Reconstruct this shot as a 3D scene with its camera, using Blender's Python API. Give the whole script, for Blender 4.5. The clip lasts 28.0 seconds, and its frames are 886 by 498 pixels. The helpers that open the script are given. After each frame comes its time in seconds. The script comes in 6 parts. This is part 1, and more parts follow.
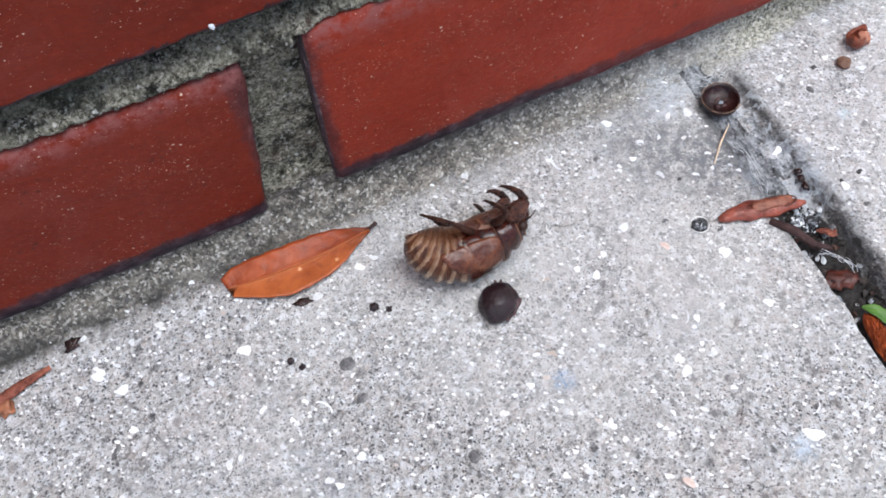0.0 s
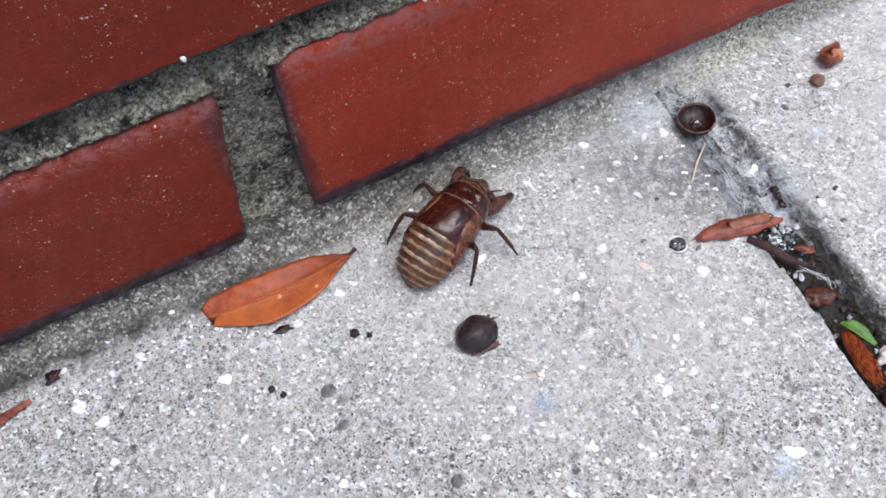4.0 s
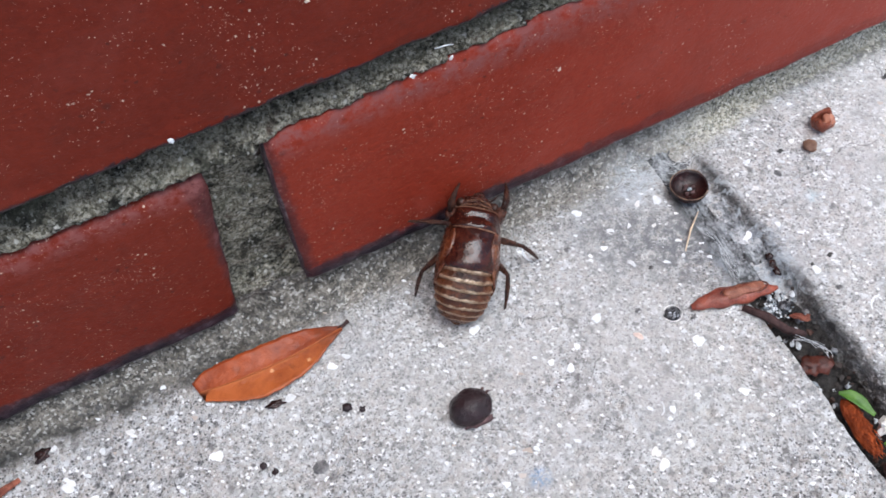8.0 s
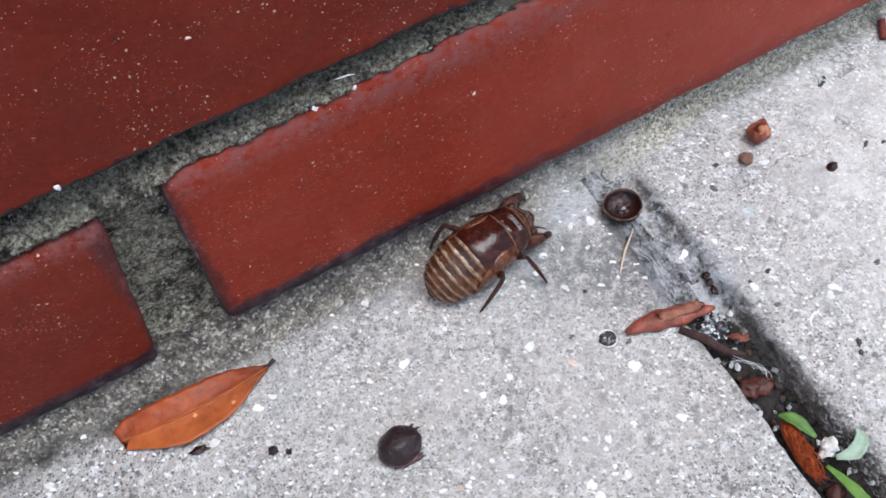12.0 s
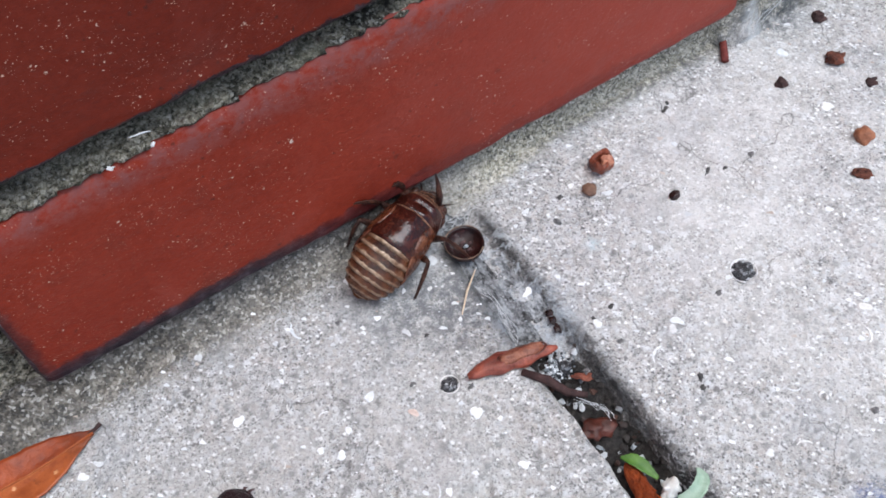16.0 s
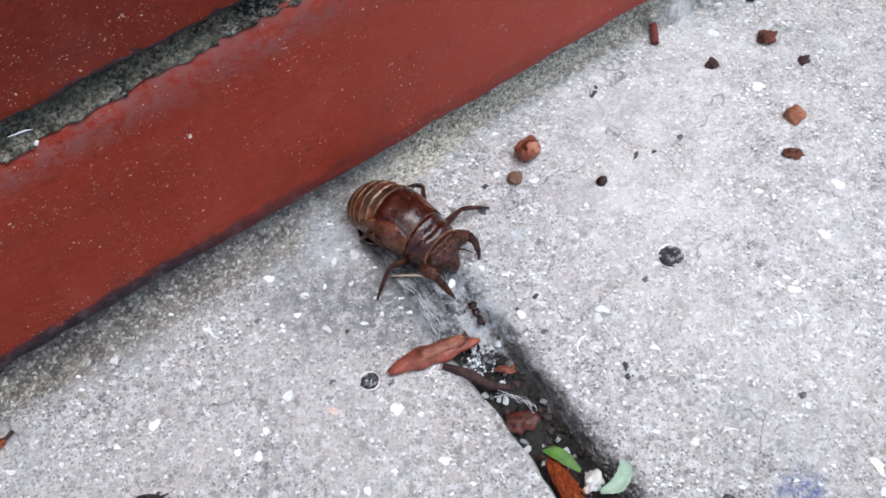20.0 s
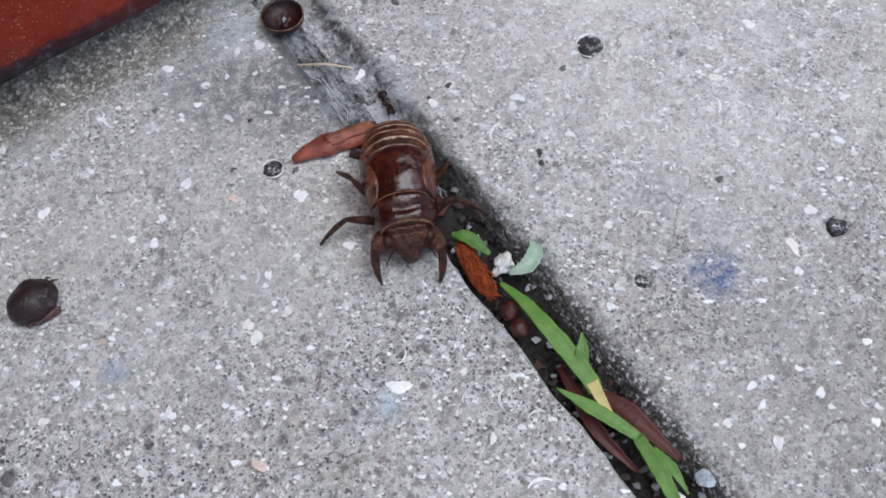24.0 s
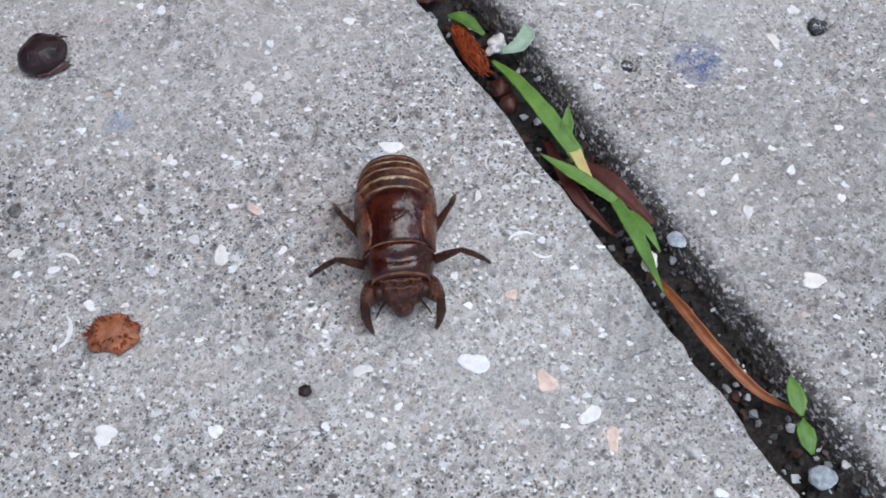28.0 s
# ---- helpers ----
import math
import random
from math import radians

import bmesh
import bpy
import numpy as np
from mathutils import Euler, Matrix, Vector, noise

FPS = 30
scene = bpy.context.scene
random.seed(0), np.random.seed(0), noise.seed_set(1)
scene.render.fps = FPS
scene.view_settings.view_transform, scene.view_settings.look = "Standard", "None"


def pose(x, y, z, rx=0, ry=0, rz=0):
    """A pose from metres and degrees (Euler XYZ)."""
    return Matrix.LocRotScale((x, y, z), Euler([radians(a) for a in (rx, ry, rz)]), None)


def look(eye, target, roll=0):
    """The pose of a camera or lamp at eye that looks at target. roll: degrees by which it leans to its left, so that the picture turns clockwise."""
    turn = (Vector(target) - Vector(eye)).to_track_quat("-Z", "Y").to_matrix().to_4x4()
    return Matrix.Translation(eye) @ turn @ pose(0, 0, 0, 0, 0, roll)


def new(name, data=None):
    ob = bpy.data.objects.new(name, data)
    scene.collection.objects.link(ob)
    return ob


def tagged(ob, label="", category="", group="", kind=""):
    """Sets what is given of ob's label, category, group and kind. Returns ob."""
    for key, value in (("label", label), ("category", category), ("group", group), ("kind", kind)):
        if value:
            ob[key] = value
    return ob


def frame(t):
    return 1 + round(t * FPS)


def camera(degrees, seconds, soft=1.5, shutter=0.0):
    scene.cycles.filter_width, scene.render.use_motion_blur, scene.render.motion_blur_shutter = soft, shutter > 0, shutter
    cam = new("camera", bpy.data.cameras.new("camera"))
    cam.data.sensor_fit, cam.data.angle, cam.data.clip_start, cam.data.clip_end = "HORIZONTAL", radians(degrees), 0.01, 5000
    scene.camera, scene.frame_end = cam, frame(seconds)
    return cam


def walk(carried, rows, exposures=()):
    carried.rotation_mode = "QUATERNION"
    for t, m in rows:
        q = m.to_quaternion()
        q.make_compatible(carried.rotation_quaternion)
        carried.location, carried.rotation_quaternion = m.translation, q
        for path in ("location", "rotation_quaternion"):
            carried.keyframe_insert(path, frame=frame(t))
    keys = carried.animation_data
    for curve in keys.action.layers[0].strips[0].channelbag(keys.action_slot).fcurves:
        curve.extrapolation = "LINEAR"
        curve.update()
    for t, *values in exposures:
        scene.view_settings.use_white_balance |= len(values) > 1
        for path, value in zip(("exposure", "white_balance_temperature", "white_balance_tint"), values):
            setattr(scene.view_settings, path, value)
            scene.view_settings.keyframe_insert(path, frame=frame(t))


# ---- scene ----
cam = camera(46.8, 28.0, 1.6)
PATH = [
    (0, (-0.01914, -0.14081, 0.22763), (-0.01643, -0.13219, 0.21091), -7.6),
    (0.5, (-0.01894, -0.14118, 0.22774), (-0.01627, -0.13256, 0.21101), -8.0),
    (1, (-0.01890, -0.14128, 0.22787), (-0.01627, -0.13269, 0.21114), -8.3),
    (1.5, (-0.01859, -0.14163, 0.22811), (-0.01598, -0.13303, 0.21138), -8.6),
    (2, (-0.01838, -0.14155, 0.22825), (-0.01572, -0.13300, 0.21149), -8.4),
    (2.5, (-0.01787, -0.14155, 0.22822), (-0.01516, -0.13302, 0.21146), -8.3),
    (3, (-0.01780, -0.14140, 0.22808), (-0.01497, -0.13283, 0.21136), -7.9),
    (3.5, (-0.01669, -0.14156, 0.22822), (-0.01379, -0.13287, 0.21157), -7.8),
    (5.5, (-0.01119, -0.14121, 0.23021), (-0.00810, -0.13187, 0.21396), -8.4),
    (6, (-0.00995, -0.14166, 0.23080), (-0.00689, -0.13218, 0.21462), -8.9),
    (6.5, (-0.00959, -0.14121, 0.23127), (-0.00652, -0.13166, 0.21514), -8.9),
    (7, (-0.00985, -0.14049, 0.23146), (-0.00672, -0.13091, 0.21535), -8.7),
    (7.5, (-0.00997, -0.13898, 0.23099), (-0.00680, -0.12942, 0.21489), -8.6),
    (8, (-0.00997, -0.13745, 0.23020), (-0.00674, -0.12790, 0.21409), -8.3),
    (8.5, (-0.00979, -0.13634, 0.22926), (-0.00649, -0.12679, 0.21317), -7.9),
    (9, (-0.00903, -0.13629, 0.22791), (-0.00565, -0.12667, 0.21188), -7.8),
    (9.5, (-0.00821, -0.13548, 0.22701), (-0.00475, -0.12589, 0.21098), -7.5),
    (10, (-0.00712, -0.13424, 0.22640), (-0.00358, -0.12473, 0.21034), -7.3),
    (10.5, (-0.00341, -0.13454, 0.22611), (0.00004, -0.12506, 0.21002), -8.1),
    (11, (-0.00059, -0.13314, 0.22600), (0.00286, -0.12380, 0.20982), -8.3),
    (11.5, (0.00351, -0.13483, 0.22540), (0.00692, -0.12545, 0.20923), -9.1),
    (12, (0.00829, -0.13688, 0.22468), (0.01172, -0.12727, 0.20866), -9.8),
    (12.5, (0.01235, -0.13665, 0.22562), (0.01597, -0.12699, 0.20967), -9.5),
    (13, (0.01589, -0.13858, 0.22635), (0.01985, -0.12917, 0.21032), -8.3),
    (13.5, (0.02132, -0.14062, 0.22508), (0.02546, -0.13139, 0.20900), -7.7),
    (15.5, (0.03027, -0.13402, 0.22224), (0.03488, -0.12517, 0.20606), -5.1),
    (16, (0.03342, -0.13405, 0.22177), (0.03809, -0.12523, 0.20560), -5.1),
    (16.5, (0.03583, -0.13385, 0.22130), (0.04059, -0.12506, 0.20514), -4.8),
    (17, (0.03865, -0.13444, 0.22104), (0.04346, -0.12566, 0.20490), -4.9),
    (17.5, (0.04182, -0.13482, 0.22090), (0.04666, -0.12606, 0.20475), -5.0),
    (18, (0.04631, -0.13680, 0.22106), (0.05108, -0.12796, 0.20493), -5.9),
    (18.5, (0.04930, -0.13773, 0.22133), (0.05403, -0.12890, 0.20518), -6.3),
    (19, (0.05063, -0.14028, 0.22011), (0.05534, -0.13135, 0.20401), -6.7),
    (19.5, (0.05074, -0.14085, 0.21827), (0.05543, -0.13198, 0.20214), -6.7),
    (20, (0.05044, -0.14192, 0.21590), (0.05508, -0.13320, 0.19967), -6.6),
    (20.5, (0.04817, -0.14193, 0.21290), (0.05290, -0.13355, 0.19650), -5.4),
    (22.5, (0.04667, -0.15552, 0.19808), (0.05126, -0.14781, 0.18134), -4.3),
    (23, (0.04728, -0.15949, 0.19557), (0.05181, -0.15197, 0.17871), -4.1),
    (23.5, (0.04715, -0.16350, 0.19292), (0.05172, -0.15608, 0.17603), -3.5),
    (24, (0.04638, -0.16522, 0.19187), (0.05094, -0.15799, 0.17490), -2.9),
    (24.5, (0.04573, -0.16695, 0.19083), (0.05017, -0.15987, 0.17376), -2.9),
    (25, (0.04400, -0.17007, 0.18847), (0.04835, -0.16303, 0.17136), -3.1),
    (25.5, (0.04172, -0.17262, 0.18645), (0.04597, -0.16569, 0.16926), -3.0),
    (26, (0.03882, -0.17545, 0.18391), (0.04304, -0.16864, 0.16669), -2.5),
    (26.5, (0.03547, -0.17850, 0.18122), (0.03970, -0.17179, 0.16395), -1.7),
    (27, (0.03271, -0.18117, 0.17907), (0.03690, -0.17460, 0.16174), -0.9),
    (27.5, (0.03045, -0.18445, 0.17717), (0.03457, -0.17797, 0.15979), -0.5),
    (28, (0.02459, -0.19853, 0.18349), (0.02889, -0.19194, 0.16620), 0.7),
]
EXPOSURES = [(0, 0.96, 6360, 10), (8, 0.93, 6370, 10), (12, 0.86, 6380, 10), (18, 0.81, 6370, 10), (20.5, 0.84, 6360, 10), (23, 0.42, 6240, 10), (25, 0.38, 6240, 10), (28, 0.43, 6240, 10)]
walk(cam, [(t, look(eye, target, roll)) for t, eye, target, roll in PATH], EXPOSURES)

# ---- light ----
world = bpy.data.worlds.new("sky")
scene.world = world
world.use_nodes = True
wn = world.node_tree
sky = wn.nodes.new("ShaderNodeTexSky")
sky.sky_type = "NISHITA"
sky.sun_disc = False
sky.sun_elevation, sky.sun_rotation = radians(80), radians(200)
sky.air_density, sky.dust_density, sky.ozone_density = 1.0, 4.0, 1.0
wn.links.new(sky.outputs[0], wn.nodes["Background"].inputs[0])
wn.nodes["Background"].inputs[1].default_value = 0.09
sun = new("sun", bpy.data.lights.new("sun", "SUN"))
sun.data.energy, sun.data.angle, sun.data.color = 2.4, radians(50), (0.925, 0.975, 1.02)
sun.matrix_basis = look((0.6, -0.05, 1.5), (0, 0, 0))


# ---- materials ----
def mat(name, rough=0.7, spec=0.4, coat=0.0):
    m = bpy.data.materials.new(name)
    m.use_nodes = True
    b = m.node_tree.nodes["Principled BSDF"]
    b.inputs["Roughness"].default_value = rough
    b.inputs["Specular IOR Level"].default_value = spec
    b.inputs["Coat Weight"].default_value = coat
    b.inputs["Coat Roughness"].default_value = 0.06
    return m


class Net:
    """Short hand for a material's nodes."""

    def __init__(self, m):
        self.t = m.node_tree
        self.b = self.t.nodes["Principled BSDF"]
        self.co = self.t.nodes.new("ShaderNodeTexCoord").outputs["Object"]

    def link(self, a, b):
        self.t.links.new(a, b)
        return a

    def noise(self, scale, detail=4.0, rough=0.55, co=None, warp=0.0):
        n = self.t.nodes.new("ShaderNodeTexNoise")
        n.inputs["Scale"].default_value = scale
        n.inputs["Detail"].default_value = detail
        n.inputs["Roughness"].default_value = rough
        n.inputs["Distortion"].default_value = warp
        self.link(co or self.co, n.inputs["Vector"])
        return n.outputs["Fac"]

    def cells(self, scale, feature="F1", out="Distance", co=None):
        n = self.t.nodes.new("ShaderNodeTexVoronoi")
        n.feature = feature
        n.inputs["Scale"].default_value = scale
        self.link(co or self.co, n.inputs["Vector"])
        return n.outputs[out]

    def ramp(self, fac, *stops):
        n = self.t.nodes.new("ShaderNodeValToRGB")
        e = n.color_ramp.elements
        while len(e) < len(stops):
            e.new(0.5)
        for el, (p, c) in zip(e, stops):
            el.position = p
            el.color = (*c, 1) if isinstance(c, tuple) else (c, c, c, 1)
        self.link(fac, n.inputs[0])
        return n.outputs[0]

    def mix(self, fac, a, b, mode="MIX"):
        n = self.t.nodes.new("ShaderNodeMix")
        n.data_type, n.blend_type = "RGBA", mode
        for v, i in ((fac, 0), (a, 6), (b, 7)):
            if isinstance(v, (int, float)):
                n.inputs[i].default_value = v if i == 0 else (v, v, v, 1)
            elif isinstance(v, tuple):
                n.inputs[i].default_value = (*v, 1)
            else:
                self.link(v, n.inputs[i])
        return n.outputs[2]

    def sand(self, scale, *stops, warp=0.0004):
        """Angular grains, each of one tone picked from the stops."""
        w = self.t.nodes.new("ShaderNodeTexNoise")
        w.inputs["Scale"].default_value = scale * 1.3
        self.link(self.co, w.inputs["Vector"])
        s = self.t.nodes.new("ShaderNodeVectorMath")
        s.operation = "SCALE"
        s.inputs["Scale"].default_value = warp * 2
        self.link(w.outputs["Color"], s.inputs[0])
        p = self.t.nodes.new("ShaderNodeVectorMath")
        self.link(self.co, p.inputs[0])
        self.link(s.outputs[0], p.inputs[1])
        g = self.t.nodes.new("ShaderNodeSeparateColor")
        self.link(self.cells(scale, out="Color", co=p.outputs[0]), g.inputs[0])
        return self.ramp(g.outputs[0], *stops)

    def bent(self, scale, amount):
        """Coordinates pushed about by noise, for ragged outlines."""
        w = self.t.nodes.new("ShaderNodeTexNoise")
        w.inputs["Scale"].default_value = scale
        w.inputs["Detail"].default_value = 3
        self.link(self.co, w.inputs["Vector"])
        k = self.t.nodes.new("ShaderNodeVectorMath")
        k.operation = "SCALE"
        k.inputs["Scale"].default_value = amount
        self.link(w.outputs["Color"], k.inputs[0])
        p = self.t.nodes.new("ShaderNodeVectorMath")
        self.link(self.co, p.inputs[0])
        self.link(k.outputs[0], p.inputs[1])
        return p.outputs[0]

    def spots(self, scale, co, share, lo, hi, drift=None):
        """Scattered spots: the given share of cells, solid to lo and gone at hi."""
        v = self.t.nodes.new("ShaderNodeTexVoronoi")
        v.inputs["Scale"].default_value = scale
        self.link(co, v.inputs["Vector"])
        g = self.t.nodes.new("ShaderNodeSeparateColor")
        self.link(v.outputs["Color"], g.inputs[0])
        pick = g.outputs[0] if drift is None else self.math("ADD", g.outputs[0], drift)
        return self.math("MULTIPLY", self.math("GREATER_THAN", pick, 1 - share), self.ramp(v.outputs["Distance"], (lo, 1.0), (hi, 0.0)))

    def attr(self, name):
        n = self.t.nodes.new("ShaderNodeAttribute")
        n.attribute_name = name
        return n.outputs["Fac"]

    def math(self, op, a, b=0.0):
        n = self.t.nodes.new("ShaderNodeMath")
        n.operation = op
        for v, i in ((a, 0), (b, 1)):
            if isinstance(v, (int, float)):
                n.inputs[i].default_value = v
            else:
                self.link(v, n.inputs[i])
        return n.outputs[0]

    def axis(self, name):
        n = self.t.nodes.new("ShaderNodeSeparateXYZ")
        self.link(self.co, n.inputs[0])
        return n.outputs[name]

    def seed(self):
        return self.t.nodes.new("ShaderNodeObjectInfo").outputs["Random"]

    def island(self):
        return self.t.nodes.new("ShaderNodeNewGeometry").outputs["Random Per Island"]

    def color(self, c):
        self.link(c, self.b.inputs["Base Color"])

    def rough(self, c):
        self.link(c, self.b.inputs["Roughness"])

    def bump(self, h, dist=0.0003, strength=1.0):
        n = self.t.nodes.new("ShaderNodeBump")
        n.inputs["Distance"].default_value = dist
        n.inputs["Strength"].default_value = strength
        self.link(h, n.inputs["Height"])
        self.link(n.outputs[0], self.b.inputs["Normal"])


def concrete():
    m = mat("weathered_concrete", 0.85, 0.3)
    n = Net(m)
    big = n.noise(28, 3)
    mid = n.noise(170, 5, 0.65)
    fine = n.noise(1100, 4, 0.7)
    clump = n.noise(480, 6, 0.74, warp=0.5)
    base = n.ramp(clump, (0.36, (0.09, 0.091, 0.093)), (0.43, (0.3, 0.304, 0.308)), (0.5, (0.45, 0.455, 0.46)), (0.57, (0.58, 0.587, 0.594)), (0.66, (0.84, 0.86, 0.88)))
    base = n.mix(1.0, base, n.ramp(big, (0.3, 0.84), (0.7, 1.08)), "MULTIPLY")
    base = n.mix(1.0, base, n.ramp(mid, (0.32, (0.66, 0.65, 0.64)), (0.5, (0.98, 0.975, 0.97)), (0.68, (1.15, 1.15, 1.15))), "MULTIPLY")
    base = n.mix(0.55, base, n.sand(1000, (0.0, (0.05, 0.05, 0.05)), (0.16, (0.19, 0.18, 0.17)), (0.3, (0.47, 0.4, 0.34)), (0.45, (0.38, 0.385, 0.39)), (0.62, (0.58, 0.545, 0.5)), (0.8, (0.54, 0.58, 0.62)), (1.0, (0.95, 0.96, 0.97)), warp=0.0007))
    base = n.mix(0.3, base, n.sand(2400, (0.0, (0.03, 0.03, 0.03)), (0.25, (0.27, 0.265, 0.26)), (0.7, (0.46, 0.46, 0.46)), (1.0, (0.85, 0.85, 0.85)), warp=0.0002))
    base = n.mix(1.0, base, (1.04, 1.035, 1.03), "MULTIPLY")
    # soft pale shell flakes and ragged dark grains
    ragged, torn = n.bent(900, 0.0016), n.bent(1500, 0.0009)
    drift = n.math("MULTIPLY", n.math("SUBTRACT", big, 0.5), 0.25)
    base = n.mix(n.math("MULTIPLY", n.spots(330, ragged, 0.16, 0.22, 0.46), 0.55), base, (0.86, 0.89, 0.92))
    base = n.mix(n.math("MULTIPLY", n.spots(760, torn, 0.22, 0.28, 0.42), 0.9), base, (0.97, 0.98, 0.99))
    for size, share, strength in ((300, 0.05, 0.6), (420, 0.1, 0.75), (760, 0.18, 0.88), (1150, 0.27, 0.95), (1900, 0.28, 0.9)):
        base = n.mix(n.math("MULTIPLY", n.spots(size, torn if size > 1000 else ragged, share, 0.2, 0.46, drift), strength), base, (0.05, 0.049, 0.052))
    for size, share, lo, hi in ((620, 0.06, 0.16, 0.25), (1000, 0.1, 0.2, 0.3), (330, 0.02, 0.1, 0.16)):
        base = n.mix(n.math("MULTIPLY", n.spots(size, n.bent(2200, 0.0006), share, lo, hi, drift), 0.92), base, (0.02, 0.02, 0.021))
    dark = n.ramp(n.noise(700, 4, 0.7, warp=0.4), (0.3, 1.0), (0.37, 0.0))
    base = n.mix(n.math("MULTIPLY", dark, 0.7), base, (0.06, 0.06, 0.062))
    smudge = n.ramp(n.noise(75, 5, 0.7), (0.55, 0.0), (0.7, 0.35))
    base = n.mix(smudge, base, (0.22, 0.22, 0.22))
    rusty = n.ramp(n.noise(150, 3, 0.6), (0.62, 0.0), (0.72, 0.35))
    base = n.mix(rusty, base, (0.44, 0.37, 0.33))
    # broad weathered tints: cleaner, yellowish, pinkish and blue-grey patches
    base = n.mix(n.ramp(n.noise(17, 2, 0.5), (0.44, 0.0), (0.62, 0.25)), base, (0.72, 0.72, 0.69))
    base = n.mix(n.ramp(n.noise(38, 3, 0.6, warp=0.4), (0.54, 0.0), (0.68, 0.3)), base, (0.32, 0.34, 0.365))
    base = n.mix(n.ramp(n.noise(62, 3, 0.6, warp=0.7), (0.57, 0.0), (0.7, 0.25)), base, (0.54, 0.48, 0.45))
    # placed patches: uneven light across the slabs, put into their colour
    for px, py, r, c in ((0.145, -0.17, 0.07, (0.2, 0.197, 0.193)), (0.185, -0.05, 0.095, (0.97, 0.97, 0.97)), (-0.06, -0.085, 0.05, (0.33, 0.345, 0.37)), (0.05, -0.055, 0.05, (0.62, 0.615, 0.6))):
        d = n.math("ADD", n.math("POWER", n.math("SUBTRACT", n.axis("X"), px), 2), n.math("POWER", n.math("SUBTRACT", n.axis("Y"), py), 2))
        d = n.math("DIVIDE", n.math("SQRT", d), r)
        spot = n.math("MULTIPLY", n.ramp(d, (0.3, 1.0), (1.0, 0.0)), n.ramp(n.noise(90, 6, 0.7), (0.36, 0.2), (0.62, 1.0)))
        base = n.mix(n.math("MULTIPLY", spot, 0.45), base, c)
    # hair cracks
    wv = n.t.nodes.new("ShaderNodeVectorMath")
    wv.operation = "ADD"
    wn_ = n.t.nodes.new("ShaderNodeTexNoise")
    wn_.inputs["Scale"].default_value = 140
    wn_.inputs["Detail"].default_value = 8
    n.link(n.co, wn_.inputs["Vector"])
    sc = n.t.nodes.new("ShaderNodeVectorMath")
    sc.operation = "SCALE"
    sc.inputs["Scale"].default_value = 0.008
    n.link(wn_.outputs["Color"], sc.inputs[0])
    n.link(n.co, wv.inputs[0])
    n.link(sc.outputs[0], wv.inputs[1])
    crack = n.ramp(n.cells(27, "DISTANCE_TO_EDGE", co=wv.outputs[0]), (0.0, 1.0), (0.006, 0.0))
    crack = n.math("MULTIPLY", crack, n.ramp(n.noise(60, 4, 0.7), (0.47, 0.0), (0.55, 1.0)))
    base = n.mix(n.math("MULTIPLY", crack, 0.65), base, (0.06, 0.055, 0.05))
    # grime band along the joint and lichen along the wall, both ragged
    x, y = n.axis("X"), n.axis("Y")
    rag = n.math("MULTIPLY", n.math("SUBTRACT", n.noise(260, 6, 0.7), 0.5), 0.016)
    lick = n.math("ADD", n.math("MULTIPLY", n.math("SUBTRACT", n.noise(650, 5, 0.76), 0.5), 0.0055), n.math("MULTIPLY", n.math("SUBTRACT", n.noise(130, 3), 0.5), 0.004))
    off = n.math("ABSOLUTE", n.math("SUBTRACT", n.math("ADD", x, lick), 0.1083))
    band = n.ramp(off, (0.0, 1.0), (0.0046, 1.0), (0.0051, 0.6), (0.0055, 0.0))
    band = n.math("MULTIPLY", band, n.ramp(n.math("MULTIPLY", y, -10), (0.45, 0.0), (0.68, 0.55), (0.92, 1.0)))
    base = n.mix(n.math("MULTIPLY", band, 0.84), base, n.sand(1500, (0.0, (0.006, 0.006, 0.006)), (0.5, (0.026, 0.025, 0.025)), (0.72, (0.12, 0.12, 0.12)), (1.0, (0.62, 0.63, 0.65))))
    seam = n.ramp(n.math("ABSOLUTE", n.math("SUBTRACT", n.math("ADD", x, n.math("MULTIPLY", rag, 0.3)), 0.1109)), (0.0, 1.0), (0.0006, 1.0), (0.0009, 0.0))
    seam = n.math("MULTIPLY", seam, n.ramp(n.math("MULTIPLY", y, -10), (0.06, 0.0), (0.12, 1.0), (0.7, 1.0), (0.95, 0.0)))
    base = n.mix(n.math("MULTIPLY", seam, 0.9), base, (0.025, 0.024, 0.024))
    foot = n.ramp(n.math("MULTIPLY", y, -10), (0.1, 0.0), (0.18, 1.0), (0.5, 1.0), (0.7, 0.0))
    blot = n.math("MULTIPLY", n.ramp(n.noise(330, 6, 0.75, warp=0.5), (0.47, 0.0), (0.56, 1.0)), n.ramp(n.math("ABSOLUTE", n.math("SUBTRACT", x, 0.1098)), (0.0, 1.0), (0.0016, 1.0), (0.0028, 0.0)))
    base = n.mix(n.math("MULTIPLY", n.math("MULTIPLY", blot, foot), 0.9), base, (0.03, 0.03, 0.032))
    smear = n.math("MULTIPLY", n.ramp(n.noise(260, 6, 0.75, warp=0.8), (0.52, 0.0), (0.6, 1.0)), n.ramp(n.math("ABSOLUTE", n.math("SUBTRACT", x, 0.1075)), (0.0, 1.0), (0.005, 0.9), (0.009, 0.0)))
    base = n.mix(n.math("MULTIPLY", n.math("MULTIPLY", smear, foot), 0.5), base, (0.6, 0.66, 0.7))
    rift = n.ramp(n.math("ABSOLUTE", n.math("SUBTRACT", n.math("ADD", x, n.math("MULTIPLY", rag, 0.4)), 0.0981)), (0.0, 1.0), (0.0004, 0.95), (0.0012, 0.0))
    base = n.mix(n.math("MULTIPLY", n.math("MULTIPLY", rift, foot), 0.9), base, (0.025, 0.025, 0.026))
